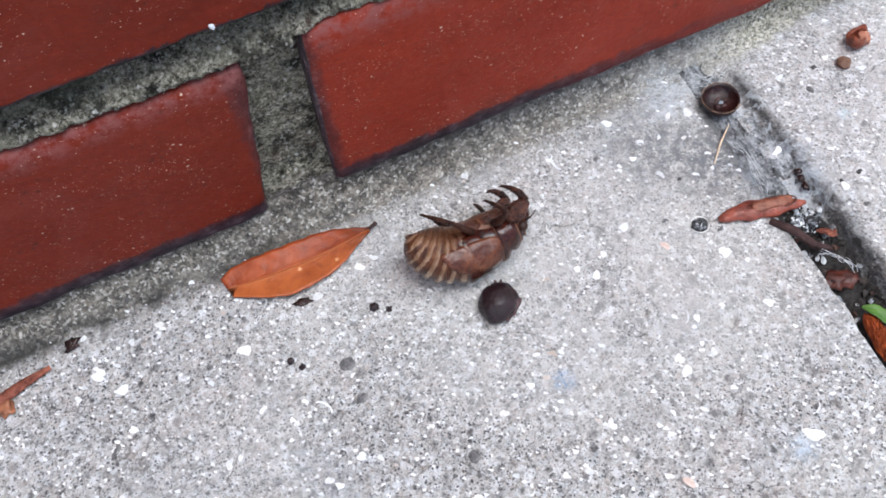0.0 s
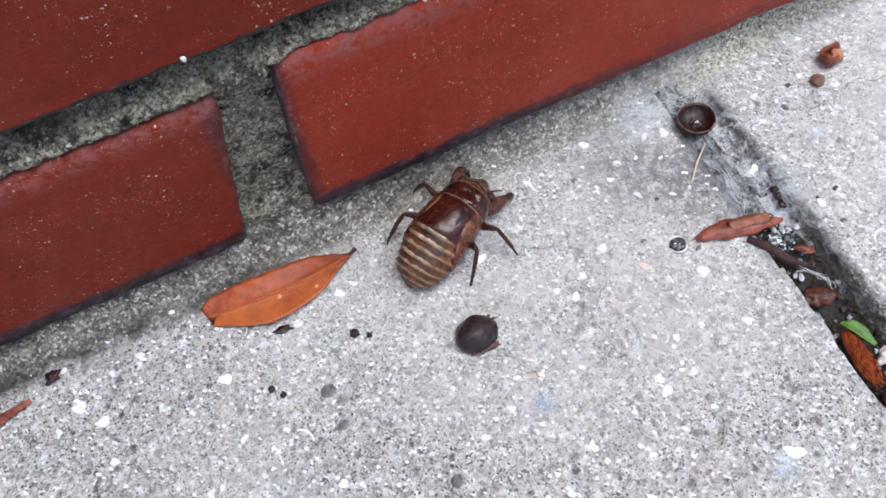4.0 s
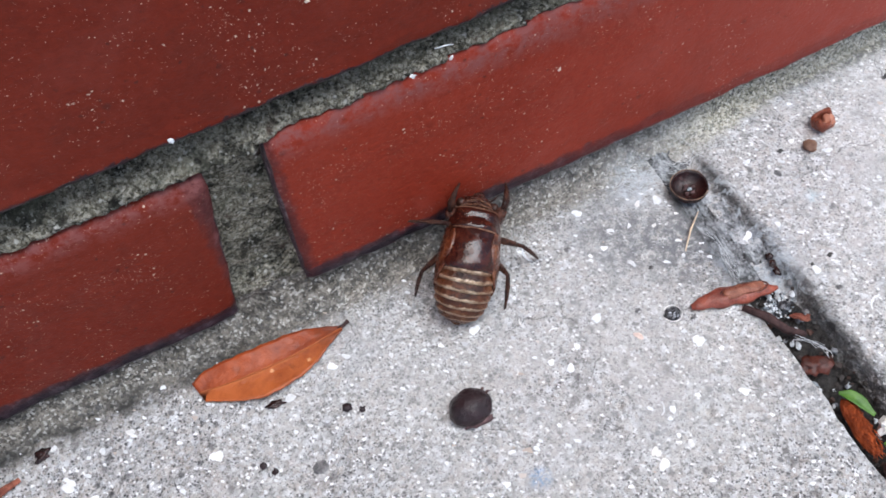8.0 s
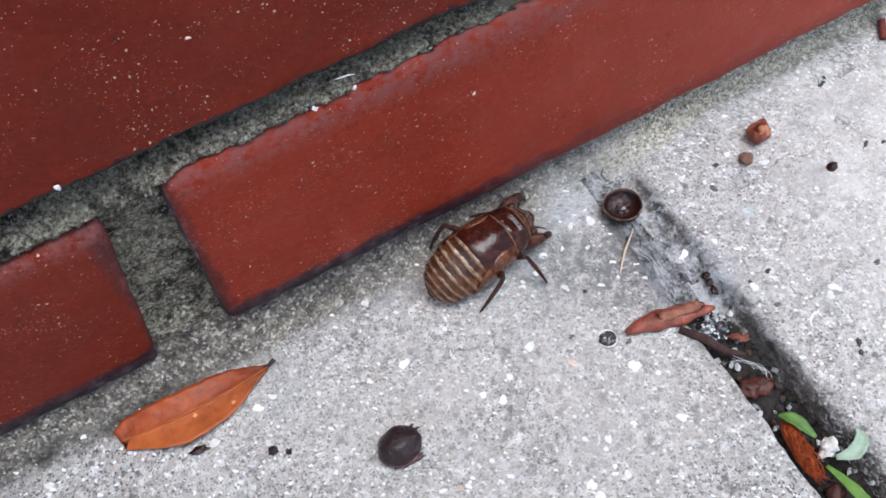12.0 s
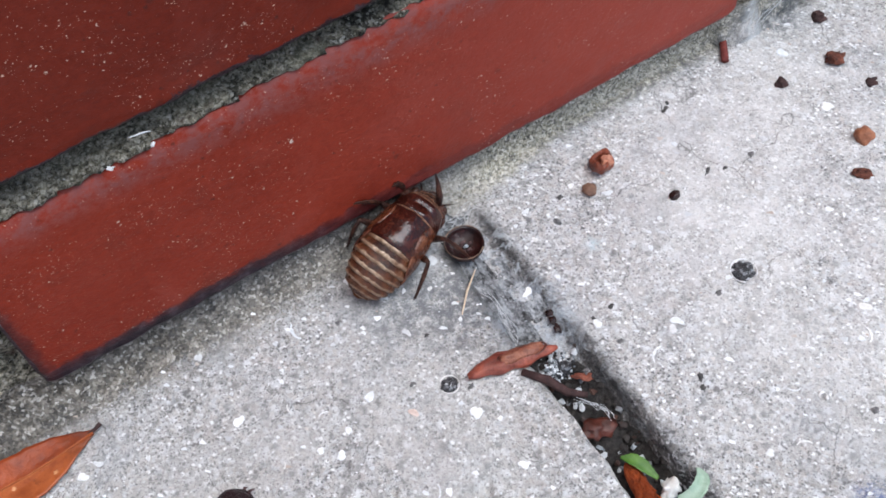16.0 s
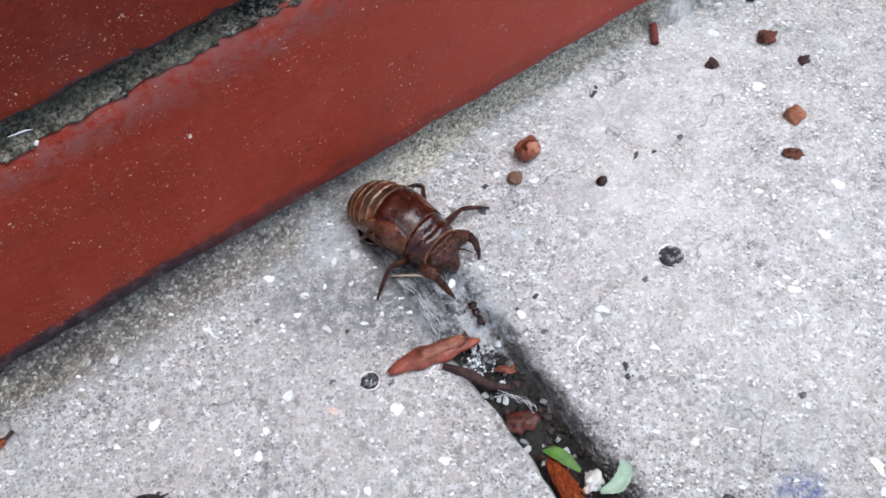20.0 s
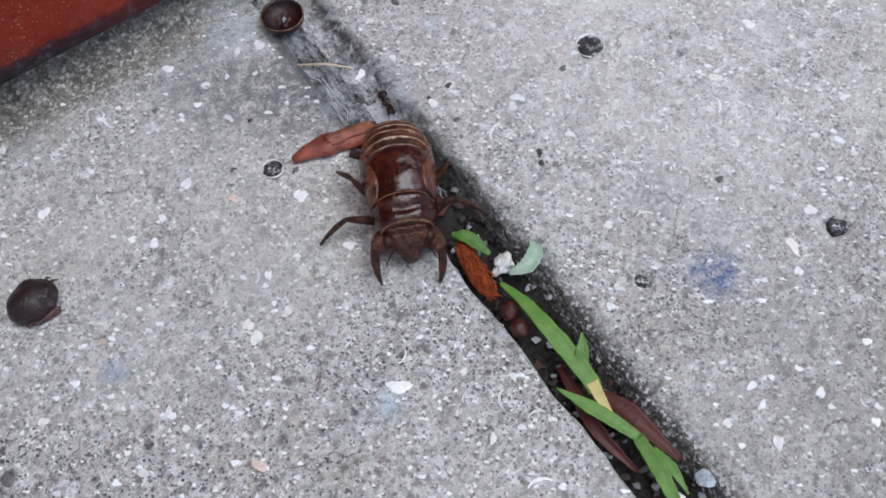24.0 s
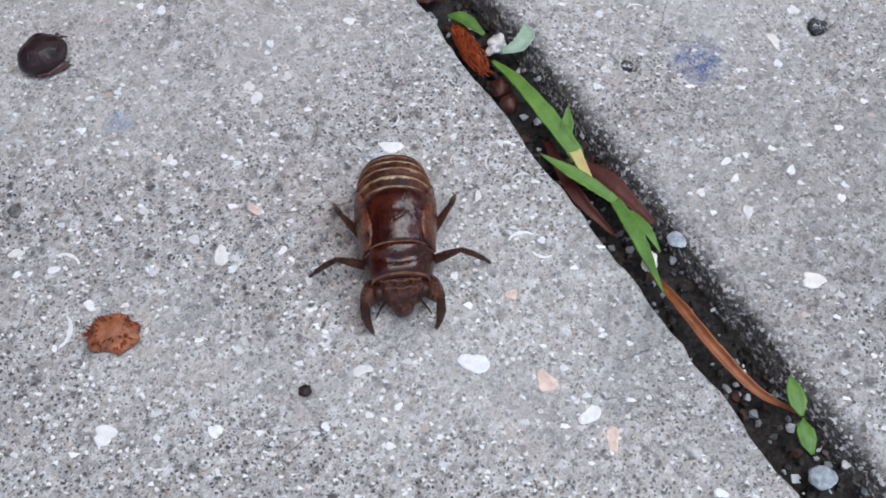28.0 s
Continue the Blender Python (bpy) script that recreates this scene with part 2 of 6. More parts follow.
    moss = n.math("ADD", n.math("SUBTRACT", y, n.ramp(n.math("MULTIPLY", x, 5), (0.58, 0.0), (0.72, 0.005))), n.math("MULTIPLY", rag, 0.4))
    lichen = n.ramp(n.math("MULTIPLY", moss, -20), (0.0, 1.0), (0.08, 0.9), (0.13, 0.35), (0.24, 0.0))
    patch = n.ramp(n.math("MULTIPLY", n.math("ADD", x, n.math("MULTIPLY", rag, 2.0)), 5), (0.0, 1.0), (0.2, 0.9), (0.42, 0.85), (0.5, 0.75), (0.58, 0.25), (0.8, 0.1))
    lichen = n.math("MULTIPLY", lichen, patch)
    base = n.mix(n.math("MULTIPLY", lichen, 0.92), base, n.mix(0.62, n.ramp(n.noise(260, 6, 0.75), (0.4, (0.012, 0.011, 0.008)), (0.48, (0.11, 0.095, 0.072)), (0.6, (0.4, 0.365, 0.31))), n.sand(1500, (0.0, (0.015, 0.016, 0.013)), (0.3, (0.055, 0.048, 0.037)), (0.62, (0.19, 0.17, 0.135)), (0.87, (0.42, 0.39, 0.34)), (1.0, (0.9, 0.88, 0.82)), warp=0.0005)))
    crust = n.math("MULTIPLY", n.ramp(n.math("MULTIPLY", moss, -20), (0.0, 1.0), (0.07, 0.8), (0.13, 0.0)), n.ramp(n.math("MULTIPLY", x, 5), (0.5, 0.0), (0.62, 0.85)))
    base = n.mix(crust, base, n.sand(1900, (0.0, (0.05, 0.047, 0.034)), (0.3, (0.3, 0.285, 0.2)), (0.65, (0.6, 0.57, 0.44)), (1.0, (0.95, 0.93, 0.84)), warp=0.0006))
    gap = n.ramp(n.math("ABSOLUTE", n.math("ADD", n.math("ADD", y, n.math("MULTIPLY", rag, 0.22)), 0.0047)), (0.0, 1.0), (0.0007, 0.95), (0.0014, 0.0))
    gap = n.math("MULTIPLY", gap, n.ramp(n.noise(130, 3), (0.4, 0.15), (0.55, 1.0)))
    gap = n.math("MULTIPLY", gap, n.ramp(n.math("ADD", n.math("MULTIPLY", x, 5), 0.5), (0.38, 1.0), (0.55, 0.0)))
    base = n.mix(n.math("MULTIPLY", gap, 0.95), base, (0.03, 0.03, 0.028))
    strip = n.ramp(n.math("ABSOLUTE", n.math("ADD", n.math("ADD", y, n.math("MULTIPLY", rag, 0.25)), -0.0002)), (0.0, 1.0), (0.0009, 0.85), (0.002, 0.0))
    strip = n.math("MULTIPLY", n.math("MULTIPLY", strip, n.ramp(n.noise(420, 6, 0.75), (0.42, 0.1), (0.54, 1.0))), n.ramp(n.math("MULTIPLY", x, 4), (0.46, 0.0), (0.6, 1.0)))
    base = n.mix(n.math("MULTIPLY", strip, 0.7), base, (0.07, 0.075, 0.078))
    # faded blue paint speck and pale web film near the joint's head
    for px, py, r, c in ((0.1408, -0.1205, 0.0072, (0.05, 0.11, 0.32)), (0.0290, -0.0680, 0.0034, (0.22, 0.36, 0.56)), (0.0700, -0.1050, 0.004, (0.5, 0.6, 0.7)), (0.1300, -0.0330, 0.003, (0.5, 0.62, 0.66)), (0.080, -0.021, 0.017, (0.17, 0.18, 0.19)), (0.092, -0.033, 0.015, (0.17, 0.18, 0.19)), (0.094, -0.026, 0.012, (0.17, 0.18, 0.19)), (0.0925, -0.0075, 0.0108, (0.62, 0.67, 0.71)), (0.106, -0.042, 0.014, (0.42, 0.47, 0.52)), (0.2195, -0.001, 0.0108, (0.11, 0.125, 0.135)), (0.209, -0.0005, 0.0045, (0.66, 0.7, 0.72))):
        d = n.math("ADD", n.math("POWER", n.math("SUBTRACT", x, px), 2), n.math("POWER", n.math("SUBTRACT", y, py), 2))
        d = n.math("DIVIDE", n.math("SQRT", d), r)
        spot = n.math("MULTIPLY", n.ramp(d, (0.35, 1.0), (1.0, 0.0)), n.ramp(n.noise(300 if r > 0.011 else 420, 7, 0.8), (0.42, 0.0), (0.57, 1.0)))
        base = n.mix(n.math("MULTIPLY", spot, 0.8), base, c)
    n.color(base)
    n.bump(n.math("ADD", n.math("MULTIPLY", fine, 0.5), n.math("ADD", n.math("MULTIPLY", mid, 0.7), n.math("MULTIPLY", dark, -0.25))), 0.0013)
    return m


LEN = 0.2250


def brick_red(name, lip, tone=1.0, right_lit=False):
    m = mat(name, 0.55, 0.15)
    n = Net(m)
    sv = n.seed()
    def t(r, g, b):
        return (r * tone, g * tone * 0.93, b * tone * 0.9)

    a = n.ramp(n.noise(22, 4), (0.3, t(0.172, 0.019, 0.0088)), (0.7, t(0.235, 0.031, 0.0148)))
    a = n.mix(0.3, a, n.ramp(n.noise(520, 4, 0.6), (0.35, t(0.125, 0.0145, 0.007)), (0.65, t(0.245, 0.036, 0.019))))
    a = n.mix(n.ramp(n.noise(75, 5, 0.6), (0.56, 0.0), (0.72, 0.4)), a, t(0.115, 0.026, 0.0175))
    a = n.mix(n.ramp(n.noise(48, 4, 0.6, warp=0.6), (0.56, 0.0), (0.7, 0.3)), a, t(0.26, 0.06, 0.045))
    drift = n.math("MULTIPLY", n.math("SUBTRACT", n.noise(70, 4), 0.5), 0.3)
    ragged = n.bent(1600, 0.0011)
    for sc, share, col, strength in ((2300, 0.026, (0.74, 0.5, 0.38), 0.8), (1300, 0.007, (0.82, 0.64, 0.5), 0.8), (3200, 0.04, (0.5, 0.28, 0.2), 0.75), (700, 0.03, (0.04, 0.016, 0.014), 0.6), (380, 0.012, (0.055, 0.014, 0.011), 0.55)):
        a = n.mix(n.math("MULTIPLY", n.spots(sc, ragged, share, 0.16, 0.42, drift), strength), a, col)
    a = n.mix(n.math("MULTIPLY", sv, 0.12), a, t(0.2, 0.05, 0.036))
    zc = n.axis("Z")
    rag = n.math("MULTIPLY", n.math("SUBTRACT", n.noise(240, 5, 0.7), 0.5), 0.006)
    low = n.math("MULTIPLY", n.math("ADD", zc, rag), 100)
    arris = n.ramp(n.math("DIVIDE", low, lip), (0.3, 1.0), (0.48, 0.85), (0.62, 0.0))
    if right_lit:
        # stronger light towards the right is put into the colour as a paler red
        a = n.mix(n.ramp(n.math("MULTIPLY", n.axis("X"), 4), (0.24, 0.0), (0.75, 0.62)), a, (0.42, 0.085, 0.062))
        # the dark lip also thins out to the right
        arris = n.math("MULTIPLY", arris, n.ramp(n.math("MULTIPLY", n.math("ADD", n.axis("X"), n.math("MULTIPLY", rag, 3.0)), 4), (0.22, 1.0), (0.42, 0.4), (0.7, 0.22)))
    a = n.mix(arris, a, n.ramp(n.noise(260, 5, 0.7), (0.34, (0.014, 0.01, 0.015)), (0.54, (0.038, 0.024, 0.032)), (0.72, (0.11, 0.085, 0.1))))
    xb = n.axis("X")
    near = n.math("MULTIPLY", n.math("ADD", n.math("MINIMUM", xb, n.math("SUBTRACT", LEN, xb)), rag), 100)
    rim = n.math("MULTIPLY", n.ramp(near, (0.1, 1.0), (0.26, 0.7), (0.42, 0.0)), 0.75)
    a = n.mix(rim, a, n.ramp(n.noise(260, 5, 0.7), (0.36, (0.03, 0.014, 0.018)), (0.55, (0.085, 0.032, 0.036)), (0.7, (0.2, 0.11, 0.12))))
    worn = n.math("MULTIPLY", n.ramp(n.math("MULTIPLY", n.math("ADD", zc, rag), 10), (0.47, 0.0), (0.53, 1.0)), n.ramp(n.noise(260, 5, 0.75), (0.4, 0.0), (0.58, 0.8)))
    a = n.mix(worn, a, (0.23, 0.085, 0.08))
    n.color(a)
    n.rough(n.mix(arris, n.ramp(n.noise(160, 4), (0.3, 0.42), (0.7, 0.62)), 0.3))
    n.bump(n.math("ADD", n.noise(800, 4, 0.6), n.math("ADD", n.noise(130, 3), n.noise(40, 2))), 0.00028)
    return m


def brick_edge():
    m = mat("dark_brick_edge", 0.5, 0.4)
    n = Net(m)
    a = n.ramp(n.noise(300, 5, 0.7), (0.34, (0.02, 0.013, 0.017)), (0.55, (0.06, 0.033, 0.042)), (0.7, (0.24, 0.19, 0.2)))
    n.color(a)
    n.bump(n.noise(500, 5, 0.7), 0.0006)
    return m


def mortar(name, stain, lift=0.97):
    m = mat(name, 0.95, 0.2)
    n = Net(m)
    a = n.ramp(n.noise(600, 6, 0.78, warp=0.5), (0.39, (0.012, 0.011, 0.008)), (0.46, (0.1, 0.092, 0.064)), (0.53, (0.32, 0.3, 0.235)), (0.63, (0.66, 0.63, 0.54)))
    a = n.mix(0.5, a, n.sand(1300, (0.0, (0.008, 0.008, 0.006)), (0.3, (0.045, 0.041, 0.03)), (0.5, (0.2, 0.187, 0.145)), (0.74, (0.52, 0.5, 0.42)), (1.0, (0.95, 0.93, 0.86)), warp=0.0006))
    a = n.mix(0.36, a, n.sand(2400, (0.0, (0.02, 0.02, 0.018)), (0.45, (0.2, 0.2, 0.17)), (1.0, (0.75, 0.75, 0.72)), warp=0.0002))
    a = n.mix(1.0, a, (lift * 1.03, lift, lift * 0.92), "MULTIPLY")
    dirt = n.ramp(n.noise(110, 5, 0.65), (stain, 0.0), (stain + 0.1, 0.9))
    a = n.mix(dirt, a, n.sand(1700, (0.0, (0.006, 0.006, 0.005)), (0.55, (0.025, 0.025, 0.02)), (0.8, (0.1, 0.1, 0.08)), (1.0, (0.5, 0.5, 0.46))))
    a = n.mix(n.ramp(n.noise(70, 4, 0.6), (0.52, 0.0), (0.66, 0.4)), a, (0.24, 0.245, 0.18))
    a = n.mix(n.ramp(n.noise(160, 3, 0.6), (0.62, 0.0), (0.7, 0.6)), a, (0.07, 0.03, 0.022))
    a = n.mix(n.math("MULTIPLY", n.spots(620, n.bent(1100, 0.0012), 0.09, 0.16, 0.4), 0.8), a, (0.85, 0.84, 0.78))
    a = n.mix(n.math("MULTIPLY", n.spots(380, n.bent(700, 0.0022), 0.14, 0.2, 0.5), 0.8), a, (0.012, 0.011, 0.009))
    n.color(a)
    n.bump(n.math("ADD", n.noise(1000, 4, 0.7), n.noise(300, 3)), 0.0018)
    return m


def plain(name, lo, hi, scale=400, rough=0.7, spec=0.35, coat=0.0, bump=0.0003):
    """Two tones mixed by noise at two scales, with fine relief."""
    m = mat(name, rough, spec, coat)
    n = Net(m)
    f = n.math("ADD", n.math("MULTIPLY", n.noise(scale, 5, 0.65), 0.6), n.math("MULTIPLY", n.noise(scale * 0.2, 3), 0.4))
    a = n.ramp(f, (0.34, lo), (0.64, hi))
    n.color(a)
    if bump:
        n.bump(n.noise(scale * 2.2, 4, 0.7), bump)
    return m


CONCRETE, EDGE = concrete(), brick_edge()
# on the upper courses the thin dark lip is shadow painted along the lower edge
BRICK, BRICK_LONG, BRICK_UPPER = brick_red("smooth_red_brick", 1.0, 0.9), brick_red("bright_red_brick", 1.0, 1.34, True), brick_red("darker_red_brick", 0.28, 0.78)
MORTAR = mortar("lichened_mortar", 0.5)
SOIL = plain("black_joint_soil", (0.012, 0.011, 0.011), (0.085, 0.078, 0.074), 900, 0.9, 0.3, bump=0.0015)
FILL = mat("grey_joint_mortar", 0.9, 0.3)
fl = Net(FILL)
stretch = fl.t.nodes.new("ShaderNodeMapping")
stretch.inputs["Scale"].default_value = (1.0, 0.4, 1.0)
stretch.inputs["Rotation"].default_value = (0, 0, 0.12)
fl.link(fl.co, stretch.inputs["Vector"])
fa = fl.ramp(fl.noise(380, 6, 0.72, co=stretch.outputs[0]), (0.41, (0.01, 0.01, 0.011)), (0.46, (0.12, 0.127, 0.135)), (0.53, (0.25, 0.265, 0.28)), (0.61, (0.52, 0.55, 0.58)))
fa = fl.mix(fl.math("MULTIPLY", fl.spots(620, fl.bent(1100, 0.0012), 0.16, 0.2, 0.34), 0.92), fa, (0.014, 0.014, 0.016))
fa = fl.mix(fl.math("MULTIPLY", fl.spots(900, fl.bent(1100, 0.0012), 0.09, 0.18, 0.32), 0.75), fa, (0.75, 0.79, 0.83))
fl.color(fl.mix(0.25, fa, fl.sand(1700, (0.0, (0.02, 0.02, 0.02)), (0.3, (0.2, 0.205, 0.21)), (0.8, (0.45, 0.47, 0.48)), (1.0, (0.8, 0.8, 0.8)))))
fl.bump(fl.noise(900, 5, 0.7), 0.001)
SHELL = mat("white_shell_chip", 0.6, 0.4)
sh = Net(SHELL)
tone = sh.ramp(sh.seed(), (0.0, (0.9, 0.91, 0.91)), (0.3, (0.84, 0.86, 0.88)), (0.52, (0.72, 0.77, 0.82)), (0.75, (0.76, 0.73, 0.68)), (0.95, (0.58, 0.6, 0.62)))
sh.color(sh.mix(0.35, tone, sh.ramp(sh.noise(3, 4, 0.7), (0.35, (0.6, 0.6, 0.6)), (0.55, (0.95, 0.95, 0.95)))))
sh.bump(sh.noise(5, 4, 0.6), 0.0002)
BLUESHELL = plain("bluish_shell", (0.25, 0.31, 0.36), (0.75, 0.84, 0.92), 800, 0.5, bump=0.0008)
TAN = plain("tan_stone_chip", (0.6, 0.45, 0.38), (0.85, 0.72, 0.65), 4, 0.7, bump=0.0002)
GREYSTONE = plain("mottled_grey_stone", (0.07, 0.07, 0.072), (0.34, 0.33, 0.33), 900, 0.8, bump=0.0008)
SPECKLED = mat("speckled_glassy_stone", 0.35, 0.5)
sp = Net(SPECKLED)
sp.color(sp.sand(1500, (0.0, (0.01, 0.01, 0.012)), (0.5, (0.03, 0.03, 0.034)), (0.76, (0.1, 0.105, 0.115)), (0.92, (0.3, 0.32, 0.34)), (1.0, (0.7, 0.72, 0.75)), warp=0.0006))
sp.bump(sp.noise(1200, 4, 0.7), 0.0006)
DARK = plain("dark_stone", (0.03, 0.03, 0.032), (0.14, 0.135, 0.13), 700, 0.7, bump=0.0005)


def chitin(name, dark, mid, pale, scale, rough=0.3, coat=0.5, relief=0.0004, swell=0.0):
    """Shell of the insect: three tones in blotches, wet gloss, fine pits and dust."""
    m = mat(name, rough, 0.5, coat)
    n = Net(m)
    f = n.math("ADD", n.math("MULTIPLY", n.noise(scale, 5, 0.65, warp=0.3), 0.65), n.math("MULTIPLY", n.noise(scale * 3.5, 4, 0.7), 0.35))
    a = n.ramp(f, (0.36, dark), (0.5, mid), (0.66, pale))
    dust = n.ramp(n.noise(scale * 2.2, 5, 0.75), (0.58, 0.0), (0.78, 0.3))
    n.color(n.mix(dust, a, (0.2, 0.1, 0.06)))
    n.rough(n.ramp(n.noise(scale * 1.6, 4, 0.7), (0.35, rough * 0.75), (0.7, rough * 1.8)))
    h = n.math("MULTIPLY", n.math("ADD", n.noise(scale * 4, 4, 0.7), n.noise(scale, 3)), relief * 1000)
    n.bump(n.math("ADD", h, n.math("MULTIPLY", n.noise(scale * 0.9, 1, 0.4, warp=0.5), swell * 1000)), 0.001)
    return m


CHITIN = chitin("glossy_brown_chitin", (0.011, 0.0026, 0.002), (0.036, 0.0072, 0.0045), (0.085, 0.02, 0.01), 260, 0.085, 0.2, 0.00012, 0.0006)
CHITIN_DULL = chitin("dusty_brown_chitin", (0.014, 0.0036, 0.0026), (0.05, 0.0115, 0.0066), (0.14, 0.047, 0.025), 480, 0.22, 0.0, 0.0005, 0.0008)
AMBER = chitin("amber_wing_pad", (0.03, 0.0075, 0.0038), (0.1, 0.0255, 0.0105), (0.23, 0.083, 0.036), 300, 0.2, 0.1, 0.0002, 0.0008)
BELLY = chitin("tan_belly", (0.05, 0.017, 0.0085), (0.135, 0.05, 0.023), (0.26, 0.115, 0.056), 260, 0.3, 0.0, 0.0003, 0.0006)
SHANK = chitin("red_brown_shank", (0.022, 0.006, 0.0038), (0.07, 0.02, 0.0105), (0.16, 0.055, 0.028), 420, 0.26, 0.0, 0.0005)
LEG = chitin("brown_leg_chitin", (0.011, 0.0038, 0.0026), (0.033, 0.0105, 0.0065), (0.095, 0.033, 0.017), 420, 0.3, 0.0, 0.0005)
CREASE = chitin("pale_crease", (0.06, 0.021, 0.011), (0.19, 0.085, 0.045), (0.42, 0.25, 0.15), 520, 0.4, 0.0, 0.0006)


def tergite():
    """Abdomen rings: dark saddle, amber flanks and tail, a soft cream band at each rear lip."""
    m = mat("banded_tergite", 0.3, 0.3)
    n = Net(m)
    wob = n.math("SUBTRACT", n.noise(330, 6, 0.74), 0.5)
    u = n.math("ADD", n.attr("ring_u"), n.math("MULTIPLY", wob, 1.0))
    band = n.ramp(u, (0.46, 0.0), (0.58, 0.95), (0.9, 1.0), (1.0, 0.45))
    across = n.math("ADD", n.math("MULTIPLY", n.math("ABSOLUTE", n.axis("Y")), 100), n.math("MULTIPLY", wob, 0.5))
    flank = n.ramp(across, (0.26, 0.0), (0.56, 1.0))
    tail = n.ramp(n.math("MULTIPLY", n.axis("X"), -50), (0.5, 0.0), (0.8, 0.85))
    saddle = n.ramp(n.noise(420, 5, 0.65), (0.36, (0.014, 0.0045, 0.003)), (0.52, (0.042, 0.0125, 0.0068)), (0.66, (0.11, 0.038, 0.018)))
    amber = n.ramp(n.noise(380, 5, 0.65), (0.36, (0.05, 0.016, 0.0075)), (0.52, (0.125, 0.042, 0.018)), (0.68, (0.23, 0.098, 0.045)))
    base = n.mix(n.math("MULTIPLY", n.math("MAXIMUM", flank, tail), 0.9), saddle, amber)
    cream = n.ramp(n.noise(600, 5, 0.7), (0.34, (0.18, 0.11, 0.066)), (0.5, (0.4, 0.285, 0.19)), (0.66, (0.7, 0.56, 0.42)))
    cream = n.mix(n.math("MULTIPLY", n.math("MAXIMUM", flank, tail), 0.7), cream, (0.2, 0.088, 0.042))
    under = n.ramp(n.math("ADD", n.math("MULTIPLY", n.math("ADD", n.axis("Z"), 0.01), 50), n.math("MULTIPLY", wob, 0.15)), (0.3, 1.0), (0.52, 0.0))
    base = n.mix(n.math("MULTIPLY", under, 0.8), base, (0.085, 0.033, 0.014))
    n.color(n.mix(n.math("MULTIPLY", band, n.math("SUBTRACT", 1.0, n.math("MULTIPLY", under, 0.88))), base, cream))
    n.rough(n.ramp(n.noise(700, 4, 0.7), (0.35, 0.24), (0.7, 0.5)))
    n.bump(n.math("ADD", n.noise(900, 4, 0.7), n.noise(260, 3)), 0.00035)
    return m


TERGITE = tergite()
for glossy, level in ((CHITIN, 0.42), (LEG, 0.3)):
    glossy.node_tree.nodes["Principled BSDF"].inputs["Specular IOR Level"].default_value = level
EYE = plain("dull_brown_eye", (0.016, 0.006, 0.004), (0.05, 0.02, 0.013), 600, 0.45, 0.3, 0.0, 0.0)
LEAF = mat("orange_dry_leaf", 0.45, 0.4)
lf = Net(LEAF)
across = lf.math("ADD", lf.attr("leaf_v"), lf.math("MULTIPLY", lf.math("SUBTRACT", lf.noise(300, 4, 0.6), 0.5), 0.12))
blend = lf.noise(180, 5, 0.65)
la = lf.mix(lf.ramp(across, (0.49, 0.0), (0.54, 1.0)), lf.ramp(blend, (0.34, (0.25, 0.05, 0.011)), (0.64, (0.43, 0.108, 0.028))), lf.ramp(blend, (0.34, (0.2, 0.031, 0.0068)), (0.64, (0.345, 0.062, 0.012))))
la = lf.mix(lf.ramp(across, (0.45, 0.0), (0.5, 0.4), (0.54, 0.0)), la, (0.55, 0.2, 0.07))
la = lf.mix(lf.ramp(lf.math("ADD", lf.attr("leaf_u"), lf.math("MULTIPLY", lf.math("SUBTRACT", lf.noise(260, 5, 0.7), 0.5), 0.5)), (0.78, 0.0), (0.98, 0.75)), la, (0.11, 0.026, 0.011))
la = lf.mix(lf.math("MULTIPLY", lf.spots(330, lf.bent(500, 0.0025), 0.08, 0.12, 0.4), 0.45), la, (0.09, 0.018, 0.006))
la = lf.mix(lf.math("MULTIPLY", lf.spots(420, lf.bent(900, 0.0014), 0.012, 0.1, 0.3), 0.8), la, (0.75, 0.4, 0.2))
lf.color(la)
lf.bump(lf.math("ADD", lf.noise(260, 4, 0.65), lf.math("MULTIPLY", lf.noise(1100, 3, 0.6), 0.3)), 0.0004)
VEIN = plain("pale_leaf_vein", (0.27, 0.058, 0.015), (0.4, 0.11, 0.032), 300, 0.5)
SCAR = plain("torn_berry_flesh", (0.03, 0.014, 0.015), (0.2, 0.12, 0.12), 900, 0.6)
BERRY = plain("purple_black_berry", (0.005, 0.0022, 0.003), (0.03, 0.0115, 0.0155), 420, 0.28, 0.4, 0.15, 0.0005)
CAPM = plain("dark_seed_cap", (0.007, 0.0024, 0.0024), (0.034, 0.009, 0.008), 420, 0.25, 0.45, 0.1, 0.0004)
RIM = plain("pale_cap_rim", (0.13, 0.075, 0.05), (0.3, 0.2, 0.14), 600, 0.6)
POD = plain("shiny_red_pod", (0.085, 0.013, 0.009), (0.4, 0.1, 0.06), 330, 0.36, 0.45, 0.15, 0.0006)
PODTOP = plain("worn_pod_panel", (0.14, 0.034, 0.02), (0.42, 0.165, 0.095), 420, 0.4, 0.45, 0.1, 0.0005)
REDTWIG = plain("dark_red_twig", (0.1, 0.016, 0.013), (0.26, 0.055, 0.045), 500, 0.6, bump=0.0005)
RUST = plain("red_brown_husk", (0.1, 0.02, 0.012), (0.46, 0.16, 0.1), 420, 0.6, 0.35, 0.0, 0.0007)
BROWNBARK = plain("red_brown_bark", (0.022, 0.007, 0.006), (0.26, 0.09, 0.055), 620, 0.65, bump=0.0009)
DARKBARK = plain("dark_bark", (0.02, 0.0095, 0.0095), (0.095, 0.05, 0.047), 420, 0.75, bump=0.0006)
